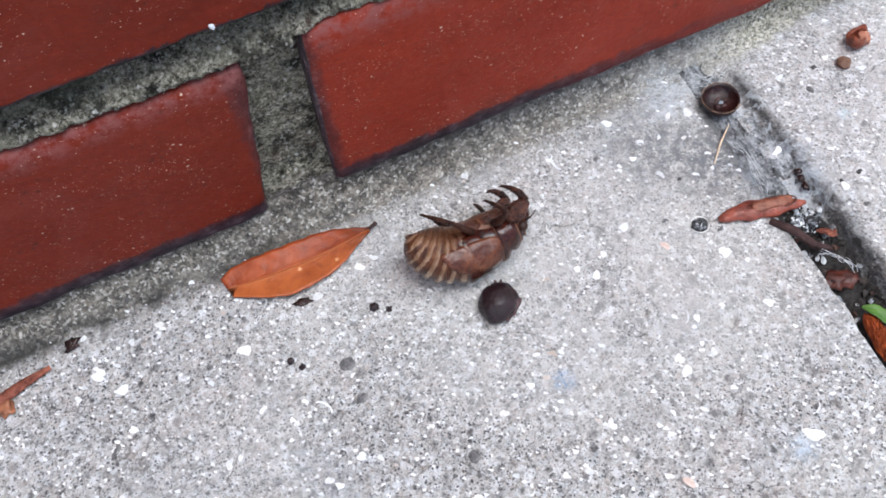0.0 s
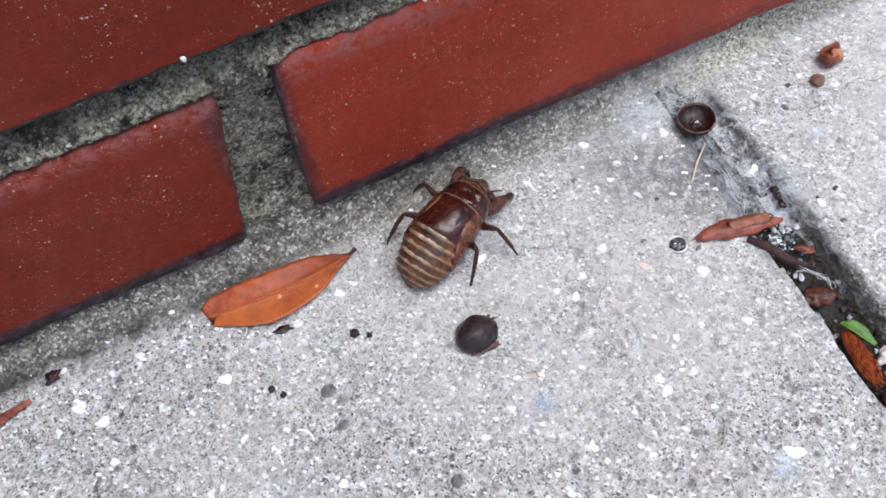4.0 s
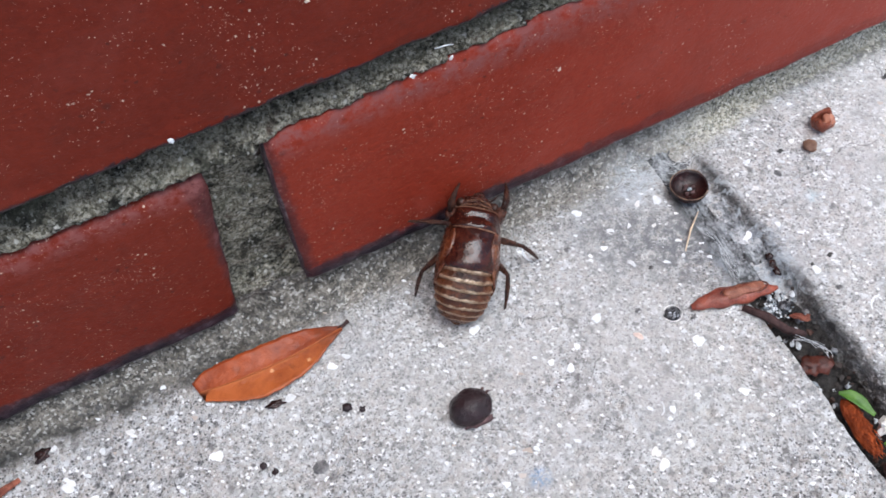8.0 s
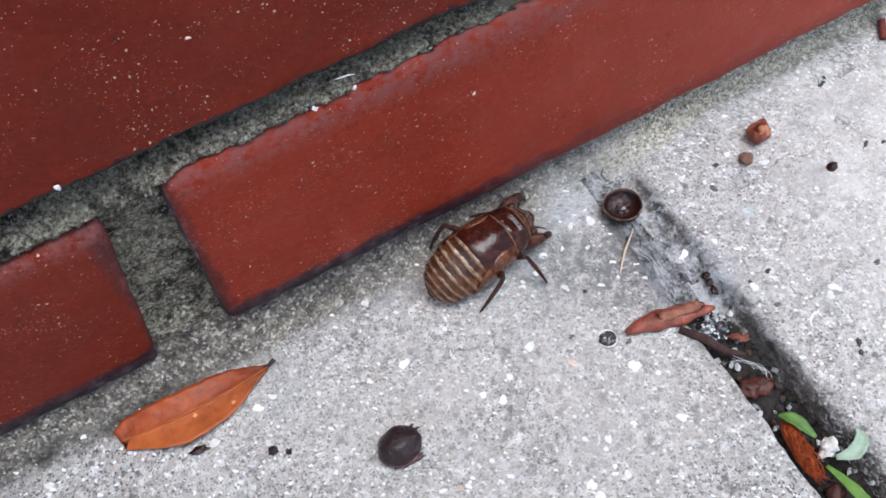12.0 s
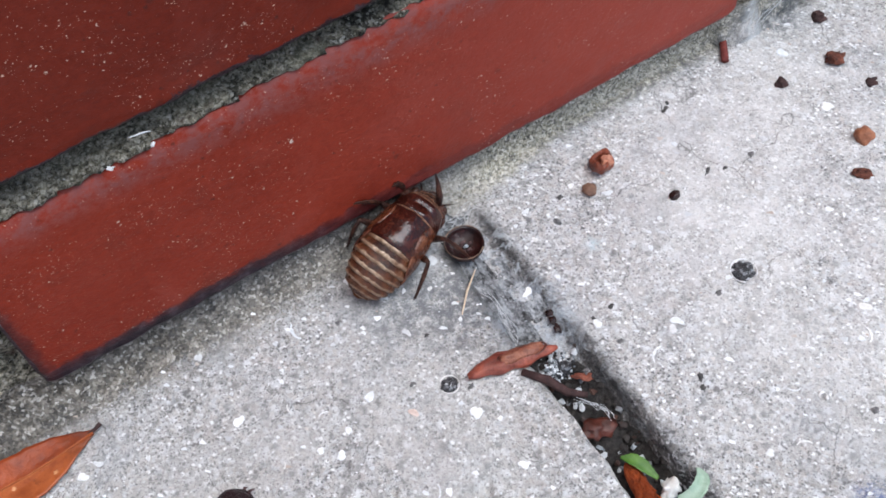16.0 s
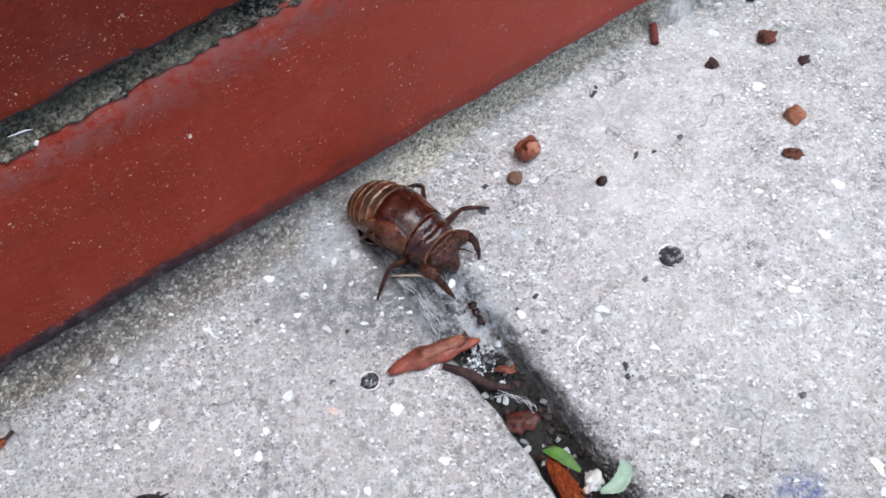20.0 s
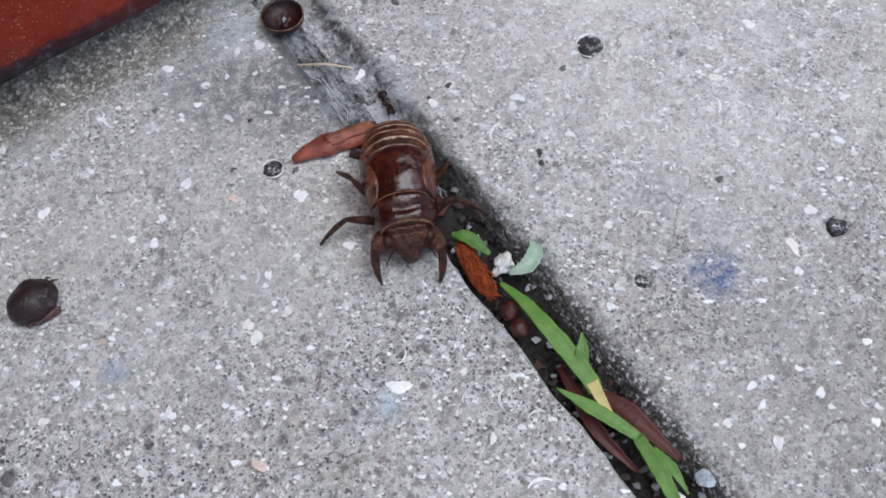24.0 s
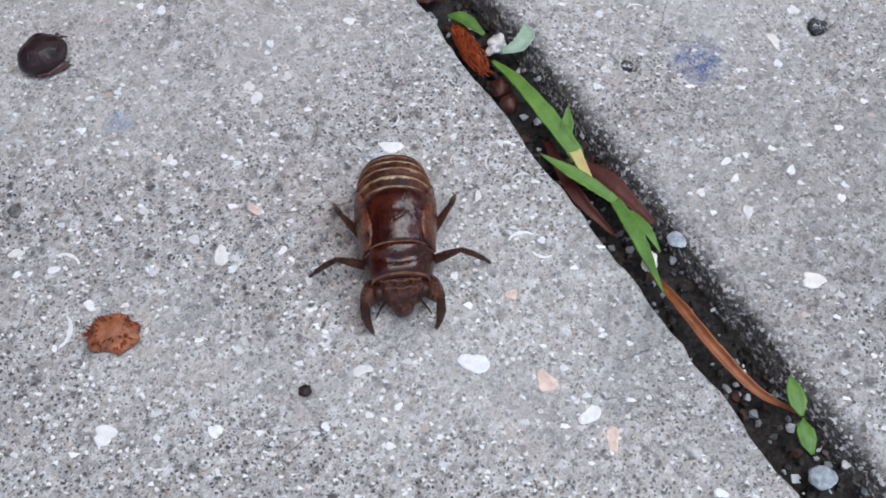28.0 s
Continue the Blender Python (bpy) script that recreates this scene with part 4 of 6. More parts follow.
def chip_mesh(seed, mirror):
    """A broken shell flake, flat and angular, its top just proud of the slab."""
    rng = random.Random(seed)
    k = 13
    long, pts = rng.uniform(1.1, 1.9), []
    turn, dent = rng.uniform(0, 6.28), rng.uniform(0.1, 0.24)
    for i in range(k):
        a = 2 * math.pi * (i + rng.uniform(-0.2, 0.2)) / k
        r = 0.8 + dent * math.sin(2 * a + turn) + 0.12 * math.sin(3 * a + 2 * turn) + rng.uniform(-0.07, 0.07)
        pts.append((math.cos(a) * r * 0.5, math.sin(a) * r * 0.5 / long))
    rings = [[(x, y, -0.25) for x, y in pts], [(x, y, 0.04) for x, y in pts], [(x * 0.84, y * 0.84, 0.09 + 0.04 * rng.random()) for x, y in pts]]
    if seed % 10 > 7:
        # a curved sliver, the cut edge of a shell
        arc = np.linspace(-1.15, 1.15, 9)
        pts = [(0.62 * math.sin(a), 0.5 * math.cos(a) - 0.36) for a in arc] + [(0.5 * math.sin(a), 0.4 * math.cos(a) - 0.42 + 0.12 * abs(math.sin(a))) for a in arc[::-1]]
        rings = [[(x, y, h) for x, y in pts] for h in (-0.25, 0.06, 0.12)]
    bm = loft(rings, smooth=False)
    me = bpy.data.meshes.new("chip")
    bm.to_mesh(me)
    bm.free()
    me.materials.append(mirror)
    return me


WHITES, TANS = [chip_mesh(s, SHELL) for s in range(10)], [chip_mesh(s + 40, TAN) for s in range(3)]
crng = random.Random(5)


def chip(x, y, size, meshes, name="shell_chip"):
    ob = new(name, crng.choice(meshes))
    ob.parent = pavement
    ob.matrix_basis = pose(x / 1000, y / 1000, height_at(x / 1000, y / 1000), 0, 0, crng.uniform(0, 360)) @ Matrix.Diagonal((size / 880, size / 880, min(size, 2.0) / 1000, 1))


for x, y, s in CHIPS_A + CHIPS_B + CHIPS_C + CHIPS_D:
    chip(x, y, s * 1.2, WHITES)
for _ in range(170):
    x, y = crng.uniform(-95, 240), crng.uniform(-205, -6)
    if not 96 < x < 116:
        chip(x, y, 1.4 + 2.3 * crng.random() ** 2, WHITES)
for x, y, s in CHIPS_TAN:
    chip(x, y, s * 1.25, TANS, "stone_chip")

# finer flakes, too many to count
bm = bmesh.new()
for i in range(2700):
    x, y = crng.uniform(-0.1, 0.245), crng.uniform(-0.215, -0.002)
    if JL - 0.001 < x < JR + 0.003:
        continue
    s, a = 0.0005 + 0.0016 * crng.random() ** 2.2, crng.uniform(0, 6.28)
    h = height_at(x, y)
    vs = [bm.verts.new((x + s * r * math.cos(a + q), y + s * r * math.sin(a + q * 0.8), h - 0.00005)) for q, r in ((0, 0.6), (1.3, 0.45), (2.6, 0.6), (3.9, 0.4), (5.2, 0.55))]
    top = bm.verts.new((x + s * 0.2, y, h + 0.00016))
    for p, q in zip(vs, vs[1:] + vs[:1]):
        bm.faces.new((p, q, top))
FLAKE = mat("fine_flakes", 0.7)
fn = Net(FLAKE)
fn.color(fn.ramp(fn.island(), (0.0, (0.55, 0.56, 0.57)), (0.3, (0.7, 0.72, 0.74)), (0.6, (0.8, 0.82, 0.84)), (0.9, (0.92, 0.93, 0.94)), (0.97, (0.5, 0.42, 0.36))))
tagged(part("fine_flakes", bm, FLAKE, pavement), kind="stuff")

# ---- the nymph: lengths in millimetres about the middle of its body, head towards +x ----
MM = 0.001
NYMPH_MM = 0.00103


def mm(bm):
    bmesh.ops.scale(bm, vec=(NYMPH_MM, NYMPH_MM, NYMPH_MM), verts=bm.verts)
    return bm


def curve(table, x):
    xs, v = zip(*table)
    return float(np.interp(x, xs, v))


WIDE = ((-17.6, 1.42), (-17.0, 2.85), (-15.6, 4.66), (-13.6, 5.98), (-11.0, 6.74), (-8, 7.22), (-4, 7.31), (0, 7.12), (4, 6.65), (7, 6.37), (10, 5.79), (12, 4.94))
TOP = ((-17.6, 0.3), (-17.0, 1.5), (-15.6, 3.1), (-13.6, 4.6), (-11.0, 5.8), (-8, 6.7), (-3, 7.4), (1, 7.3), (4, 6.9), (7, 6.2), (10, 5.0), (12, 3.9))
LOW = ((-17.6, 1.2), (-17.0, 2.4), (-15.6, 4.0), (-13.6, 5.2), (-11.0, 5.9), (-8, 6.2), (-3, 6.2), (2, 5.6), (8, 4.6), (12, 3.4))

nymph = tagged(new("cicada_nymph"), "glossy brown cicada nymph crawling over the concrete", "insect")
SEGMENTS = [(-1.2, -4.7), (-4.7, -6.8), (-6.8, -8.8), (-8.8, -10.8), (-10.8, -12.7), (-12.7, -14.5), (-14.5, -16.2), (-16.2, -17.6)]
HINGE_Z = 0.5


def body_ring(x, grow, k=32):
    return ring_x(x, 0, 0, curve(WIDE, x) * grow, curve(TOP, x) * grow, curve(LOW, x) * grow, k, 2.15)


def body_point(x, degrees, grow):
    """A point of the body's skin, by the angle up from its left flank."""
    c, q = math.cos(radians(degrees)), math.sin(radians(degrees))
    e = 2 / 2.15
    return curve(WIDE, x) * grow * math.copysign(abs(c) ** e, c), (curve(TOP, x) if q > 0 else curve(LOW, x)) * grow * math.copysign(abs(q) ** e, q)


def build_abdomen():
    first = None
    out = []
    for i, (a, b) in enumerate(SEGMENTS):
        w = a - b
        # each ring rises towards its rear lip; the pale band is the lip's slope, which faces the tail
        steps = ((-0.95, 0.9), (-0.4, 0.93), (0.0, 0.955), (0.2, 0.98), (0.38, 1.0), (0.54, 1.018), (0.66, 1.025), (0.76, 1.018), (0.88, 0.995), (1.0, 0.965), (1.06, 0.93))
        bm = loft([[(x - 1.1 * max(0.0, z / 7.4) ** 1.6, y, z) for x, y, z in body_ring(a - u * w, g)] for u, g in steps], cap=False)
        layer = bm.verts.layers.float.new("ring_u")
        bm.verts.ensure_lookup_table()
        for j, v in enumerate(bm.verts):
            v[layer] = steps[j // 32][0]
        if i == len(SEGMENTS) - 1:
            loft([[(x, y * 0.99, z * 0.99) for x, y, z in body_ring(-17.5, 1.0, 16)], ring_x(-18.1, 0, 0, 0.8, 0.5, 0.5, 16)], bm=bm)
        for v in bm.verts:
            v.co += v.co.normalized() * 0.12 * noise.noise(v.co * 0.8 + Vector((0, 0, i * 3.0)))
        name, parent = ("abdomen", nymph) if i == 0 else ("segment", first)
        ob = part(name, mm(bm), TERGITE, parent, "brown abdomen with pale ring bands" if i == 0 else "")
        first = first or ob
        out.append(ob)
    return out


abdomen = build_abdomen()
bm = loft([body_ring(-4.8, 0.9), body_ring(-4.5, 1.0), body_ring(-3.9, 1.035), body_ring(-2.9, 1.05), body_ring(-1.9, 1.045), body_ring(-1, 1.035), body_ring(0, 1.03), body_ring(1.2, 1.015), body_ring(2.5, 1.0), body_ring(3.4, 0.99), body_ring(4.3, 0.985), body_ring(5.2, 0.96), body_ring(5.6, 0.9)])
# a low ridge down the back of the shield, two dents beside it
for v in bm.verts:
    if v.co.z > 3:
        c = math.exp(-(v.co.y / 1.0) ** 2) * 0.1 - 0.7 * math.exp(-((abs(v.co.y) - 2.6) / 1.2) ** 2) * math.exp(-((v.co.x - 3.4) / 1.6) ** 2)
        v.co.z += c + 0.5 * math.exp(-((abs(v.co.y) - 2.1) / 1.1) ** 2) * math.exp(-((v.co.x - 2.4) / 2.4) ** 2)
for v in bm.verts:
    q = v.co * 0.55
    v.co.x -= 0.9 * max(0.0, v.co.z / 7.4) ** 1.6 * max(0.0, min(1.0, (1.0 - v.co.x) / 4.0))
    v.co += v.co.normalized() * 0.14 * noise.noise(q) + v.co.normalized() * 0.06 * noise.noise(q * 2.6)
MESO = ((-4.8, 1.0), (-3.9, 1.035), (-2.9, 1.05), (-1.9, 1.045), (0, 1.03), (1.2, 1.015), (2.5, 1.0), (4.3, 0.985), (5.2, 0.96))
part("mesonotum", mm(bm), CHITIN, nymph, "dark shining back shield")
bm = loft([body_ring(4.95, 0.93), body_ring(5.28, 1.0)] + [body_ring(x, 1.03 - 0.012 * (x - 6)) for x in (6.1, 6.7, 7.3, 7.9, 8.5, 9.1, 9.7)] + [body_ring(10.6, 0.93), body_ring(11.0, 0.82)])
for v in bm.verts:
    if v.co.z > 2:
        v.co.z -= 0.9 * math.exp(-((v.co.x - 8.6 + 0.35 * abs(v.co.y)) / 0.7) ** 2) * min(1, abs(v.co.y)) + 0.8 * math.exp(-((v.co.x - 7.8) / 1.8) ** 2) * math.exp(-(v.co.y / 0.7) ** 2)
        v.co.z += 0.15 * noise.noise(v.co * 0.9)
part("pronotum", mm(bm), CHITIN, nymph, "dark collar with dents")
bm = loft([body_ring(4.8, 0.95), body_ring(5.0, 0.976), body_ring(5.2, 0.982), body_ring(5.4, 0.975)], cap=False)
part("crease", mm(bm), CREASE, nymph, "pale tan seam across the back")
bm = loft([body_ring(10.2, 0.945), body_ring(10.4, 0.966), body_ring(10.65, 0.94)], cap=False)
part("crease", mm(bm), CREASE, nymph, "pale tan seam across the back")
# head
head = part("head", mm(loft([ring_x(10.3, 0, -0.5, 4.9, 4.3, 3.0), ring_x(11.3, 0, -0.6, 4.7, 4.0, 3.0), ring_x(12.3, 0, -0.7, 4.4, 3.6, 3.0), ring_x(13.2, 0, -0.9, 3.8, 3.1, 2.9), ring_x(13.9, 0, -1.1, 3.0, 2.5, 2.5), ring_x(14.5, 0, -1.3, 2.0, 1.8, 1.8), ring_x(14.6, 0, -1.4, 0.8, 0.7, 0.7)])), CHITIN_DULL, nymph, "dusty brown head")
for s in (1, -1):
    bm = lump(1.25, 1.15, 1.3, 0.05, 3, 3, False)
    bmesh.ops.translate(bm, vec=(12.1, 4.15 * s, 0.2), verts=bm.verts)
    part("eye", mm(bm), EYE, head, "dull bulging eye")
    part("antenna", mm(tube([(13.6, 3.0 * s, -0.6), (14.6, 3.9 * s, -0.8), (15.7, 4.7 * s, -1.4), (16.4, 5.2 * s, -2.2)], [0.3, 0.22, 0.16, 0.06], 6)), LEG, head)
for x, w in ((11.5, 3.9), (12.7, 3.1)):
    pts = [(x + 0.16 * math.cos(a * 6.5) - 0.5 * a * a, w * math.sin(a), 3.6 - (x - 11.4) * 0.5 - 1.25 * abs(math.sin(a)) ** 2.5) for a in np.linspace(-1.35, 1.35, 17)]
    part("ridge", mm(tube(pts, [0.1 + 0.17 * math.sin(i * 1.9) ** 2 for i in range(17)], 6)), CREASE, head, "pale wavy ridge")
bm = lump(1.9, 2.0, 2.3, 0.05, 5, 3, False)
for v in bm.verts:
    v.co.x += 0.12 * math.sin(v.co.z * 7)
bmesh.ops.translate(bm, vec=(14.2, 0, -2.3), verts=bm.verts)
part("snout", mm(bm), CHITIN_DULL, head, "ribbed swollen snout")
part("beak", mm(tube([(13.4, 0, -4.2), (11.2, 0, -5.2), (7.0, 0, -5.7)], [0.7, 0.55, 0.3], 8)), LEG, head)
# wing pads along the flanks
for s in (1, -1):
    rings = []
    for x, lo, hi, thick in ((5.3, 4, 30, 0.01), (4.6, -6, 44, 0.025), (3.0, -12, 50, 0.035), (1.0, -15, 52, 0.04), (-1.5, -17, 49, 0.04), (-4.0, -18, 43, 0.04), (-6.2, -19, 31, 0.035), (-8.0, -20, 14, 0.03), (-9.2, -20, -6, 0.015)):
        angles = np.linspace(lo, hi, 10)
        outer = [body_point(x, d, max(curve(MESO, x), 1.026) + 0.004 + 0.7 * thick * math.sin(math.pi * i / 9) ** 0.7) for i, d in enumerate(angles)]
        inner = [body_point(x, d, 0.98) for d in angles[::-1]]
        rings.append([(x, s * y, z) for y, z in outer + inner])
    part("wing_pad", mm(loft(rings)), AMBER, nymph, "amber folded wing pad")
bm = loft([ring_x(x, 0, -2.6, w, 1.0, h) for x, w, h in ((-3.0, 5.6, 3.0), (-1.5, 5.9, 3.5), (1, 5.8, 3.8), (4, 5.6, 3.8), (8, 5.0, 3.5), (11, 4.2, 2.8), (12.5, 3.4, 2.2))])
part("breast_plate", mm(bm), BELLY, nymph, "tan-brown underside")

# legs: name, hip, thigh and shin length, foot at rest
LEGS = []
for s in (1, -1):
    LEGS.append(("front_leg", (9.6, 4.3 * s, -3.4), 6.2, 7.6, (18.2, 6.0 * s), s))
    LEGS.append(("middle_leg", (5.4, 5.4 * s, -3.6), 7.6, 9.6, (5.2, 17.6 * s), s))
    LEGS.append(("hind_leg", (0.2, 5.6 * s, -3.8), 8.2, 10.6, (-10.0, 12.0 * s), s))


def build_leg(name, a, b):
    front = name == "front_leg"
    r = 1.9 if front else 0.85
    bm = tube([(-0.8, 0, 0), (0.6, 0, 0.1), (a * 0.35, 0, 0.35), (a * 0.7, 0, 0.25), (a, 0, 0)], [0.6 * r, 0.95 * r, 1.05 * r, 0.85 * r, 0.5 * r], 10, flat=1.2)
    if front:
        for q, l in ((0.5, 0.8), (0.8, 1.3)):
            tube([(a * q, 0, -1.0), (a * q + 0.5, 0, -1.2 - l)], [0.45, 0.06], 6, bm)
    thigh = part(name, mm(bm), SHANK if front else LEG, nymph, "thick clawed digging leg" if front else "")
    if front:
        path = [(0, 0, 0), (b * 0.3, 0, 0.55), (b * 0.62, 0, 0.3), (b * 0.85, 0, -0.3), (b, 0, -1.1)]
        rad = [0.8, 0.95, 0.66, 0.42, 0.1]
    else:
        path = [(0, 0, 0), (b * 0.3, 0, 0.25), (b * 0.68, 0, 0.1), (b * 0.74, 0, 0), (b * 0.92, 0, -0.2), (b, 0, -0.5)]
        rad = [0.52, 0.6, 0.48, 0.36, 0.33, 0.12]
    bm = tube(path, rad, 8)
    for q in (0.55, 0.66):
        tube([(b * q, 0, -0.3), (b * q + 0.7, 0.1, -1.0)], [0.16, 0.04], 5, bm)
    tube([(b * 0.95, 0, -0.3), (b + 0.3, 0.35, -0.75)], [0.14, 0.03], 5, bm)
    shin = part("shin", mm(bm), LEG, thigh)
    return thigh, shin


for s in (1, -1):
    for x, y, z, r in ((8.8, 3.0, -3.6, 2.1), (5.0, 3.5, -4.2, 2.2), (0.6, 3.6, -4.3, 2.3)):
        bm = lump(r * 1.15, r * 0.95, r * 0.8, 0.12, int(x * 3), 3, False)
        bmesh.ops.translate(bm, vec=(x, y * s, z), verts=bm.verts)
        part("coxa", mm(bm), SHANK, nymph, "swollen brown leg base")

legs = [(build_leg(n, a, b), n, hip, a, b, rest, s) for n, hip, a, b, rest, s in LEGS]


# ---- loose things on the slabs ----
def put(ob, x, y, z=0.0, rz=0.0, rx=0.0, ry=0.0):
    ob.matrix_basis = pose(x * MM, y * MM, z * MM, rx, ry, rz)
    return ob


LEAF_UPPER = ((0.0, 2.2), (0.03, 3.8), (0.1, 4.9), (0.25, 5.3), (0.5, 5.4), (0.7, 5.2), (0.85, 3.7), (0.94, 2.0), (1.0, 0.5))
LEAF_LOWER = ((0.0, 2.6), (0.03, 3.0), (0.08, 3.4), (0.2, 5.2), (0.36, 6.9), (0.5, 6.4), (0.64, 5.8), (0.76, 4.6), (0.88, 2.2), (1.0, 0.4))


def dry_leaf():
    """A long dry leaf, one half tilted up, with a notched blunt end, a midrib and a dark stalk."""
    ob = tagged(new("dry_leaf"), "orange-brown dry fallen leaf lying on the concrete", "leaf")
    n, k = 44, 14
    cols = []

    def spine(u):
        return 0.0385 * u, (-0.0022 * math.sin(math.pi * u) - 0.0009 * u), 0.0009 + 0.0012 * math.sin(u * 3.1)

    for i in range(n + 1):
        u = i / n
        x, y, z = spine(u)
        up = []
        for j in range(k + 1):
            v = 2 * j / k - 1
            w = sum(curve(LEAF_UPPER if v > 0 else LEAF_LOWER, u + d) for d in (-0.05, -0.025, 0, 0.025, 0.05)) / 5 * MM * (1.07 + 0.012 * math.sin(u * 83))
            rise = (0.0019 * v - 0.0003 * (1 - v) if v > 0 else 0.0005 * v * v - 0.0003) * abs(v) ** 0.3 * math.sin(math.pi * min(1, u + 0.12))
            notch = 0.0024 * max(0.0, 1 - abs(v + 0.25) * 3.2) * max(0.0, 1 - u * 9) - 0.0007 * v * max(0.0, 1 - u * 8)
            up.append((x + notch, y + v * w, z + rise + 0.00018 * math.sin(u * 44 + v * 5) * abs(v)))
        cols.append(up + [(p[0], p[1], p[2] - 0.0003) for p in reversed(up)])
    bm = loft(cols)
    across, along = bm.verts.layers.float.new("leaf_v"), bm.verts.layers.float.new("leaf_u")
    bm.verts.ensure_lookup_table()
    for q, vert in enumerate(bm.verts):
        j = q % (2 * k + 2)
        vert[across], vert[along] = min(j, 2 * k + 1 - j) / k, q // (2 * k + 2) / n
    part("leaf_blade", bm, LEAF, ob)
    line = [spine(u) for u in np.linspace(0.05, 1, 14)]
    part("midrib", tube([(x, y, z + 0.00005) for x, y, z in line], [0.0001 + 0.00022 * u for u in np.linspace(0, 1, 14)], 6), VEIN, ob, "paler raised midrib")
    x, y, z = spine(1)
    part("stalk", tube([(x - 0.001, y, z - 0.0001), (x + 0.0008, y + 0.0004, z), (x + 0.0024, y + 0.0009, z + 0.0003)], [0.0005, 0.00045, 0.0006], 7), DARKBARK, ob, "dark broken stalk")
    return ob


put(dry_leaf(), -35.6, -10.6, 0.1, 1.5)


def berry():
    ob = tagged(new("berry"), "wrinkled purple-black berry lying on the concrete", "berry")
    bm = lump(0.0054, 0.0047, 0.0036, 0.06, 2, 4)
    for v in bm.verts:
        if v.co.x > 0.0015 and v.co.z > 0.003:
            v.co.z -= 0.0007 * noise.noise(v.co * 900) + 0.0004
    part("skin", bm, BERRY, ob)
    bm = lump(0.0033, 0.0012, 0.0012, 0.4, 4, 3)
    bmesh.ops.translate(bm, vec=(0.0004, -0.0039, 0.0005), verts=bm.verts)
    part("scar", bm, SCAR, ob, "pinkish torn underside")
    bm = bmesh.new()
    for a, l in ((0.3, 1.5), (0.55, 0.9)):
        p = Vector((math.cos(a), math.sin(a), 0))
        tube([p * 0.0046 + Vector((0, 0, 0.0022)), p * 0.0056 + Vector((0, 0, 0.0026)), p * (0.0052 + l * MM) + Vector((0, 0, 0.0014))], [0.00045, 0.00035, 0.00012], 5, bm)
    part("stalk_tuft", bm, SCAR, ob, "frayed remains of the stalk")
    return ob


black_berry = put(berry(), 22.3, -44.8, 0, 0)


def seed_cap():
    """An open round cap: a bowl with a wall, a pale rim and seeds in it."""
    ob = tagged(new("acorn_cup"), "dark brown open acorn cup with a pale rim", "acorn cup")
    k = 34
    rings = []
    for r, z in ((0.7, 0.0), (3.6, 0.3), (4.85, 1.7), (5.15, 3.1), (4.85, 3.5), (4.5, 2.7), (3.8, 1.5), (2.2, 0.85), (0.4, 0.7)):
        rings.append([((r + 0.09 * math.sin(5 * a)) * math.cos(a) * MM, (r + 0.09 * math.sin(3 * a)) * math.sin(a) * MM, z * MM) for a in np.linspace(0, 2 * math.pi, k + 1)[:-1]])
    part("bowl", loft(rings), CAPM, ob)
    part("rim", tube([((5.0 + 0.09 * math.sin(5 * a)) * math.cos(a) * MM, (5.0 + 0.09 * math.sin(3 * a)) * math.sin(a) * MM, 3.5 * MM) for a in np.linspace(0.3, 5.4, 24)], [0.00006 + 0.00014 * math.sin(i * 0.9) ** 2 for i in range(24)], 6), RIM, ob, "pale rim")
    for i in range(7):
        a = i * 1.3
        bm = lump(0.0007, 0.00045, 0.0004, 0.4, i, 2)
        bmesh.ops.translate(bm, vec=(0.0012 * math.cos(a) * (0.4 + 0.2 * i), 0.0013 * math.sin(a), 0.0008), verts=bm.verts)
        part("pith_crumb", bm, SCAR if i else BLUESHELL, ob)
    return ob


cap = put(seed_cap(), 101.9, -16.4, 0.3, 0, 0, 0)
needle = tagged(link_mesh("pine_needle", tube([(-0.0065, 0, 0.0008), (0, 0.0004, 0.0012), (0.0065, 0, 0.0009)], [0.00018, 0.00031, 0.00016], 6), STRAW), "straw-coloured dry needle by the joint", "needle")


def bark_husk():
    """The long red-brown pod that lies across the slab edge."""
    ob = tagged(new("seed_pod"), "red-brown dry seed pod across the slab edge", "seed pod")
    rings = []
    for i in range(19):
        u = i / 18
        w = 2.7 * math.sin(math.pi * (0.06 + 0.9 * u)) ** 0.75 * (1 + 0.1 * math.sin(u * 23))
        h = 1.7 * math.sin(math.pi * (0.06 + 0.9 * u)) ** 0.7
        rings.append([((22.5 * u - 11.2) * MM, (w * math.cos(a) + 0.5 * math.sin(u * 4)) * MM, (max(h * math.sin(a), -0.5 * h) * (1 + 0.12 * math.sin(a * 6 + u * 9)) + 1.0) * MM) for a in np.linspace(0, 2 * math.pi, 15)[:-1]])
    bm = loft(rings)
    for v in bm.verts:
        v.co.z += 0.0003 * noise.noise(v.co * 420) * (v.co.z > 0.0008)
        v.co.y += 0.0004 * noise.noise(v.co * 260 + Vector((7, 0, 0)))
    part("pod", bm, POD, ob)
    bm = lump(0.0058, 0.0016, 0.0008, 0.22, 5, 3)
    bm.transform(pose(0.0026, 0.0007, 0.0019, 0, 4, 4))
    part("open_panel", bm, PODTOP, ob, "paler open panel on its back")
    part("panel_lip", tube([(0.0026 + 0.0062 * math.cos(a), 0.0007 + (0.0017 + 0.0002 * math.sin(5 * a)) * math.sin(a), 0.0024 - 0.0004 * abs(math.sin(a))) for a in np.linspace(0, 2 * math.pi, 26)], [0.00016 + 0.0001 * math.sin(i * 1.3) ** 2 for i in range(26)], 5), REDSEED, ob, "dark lip of the panel")
    return ob


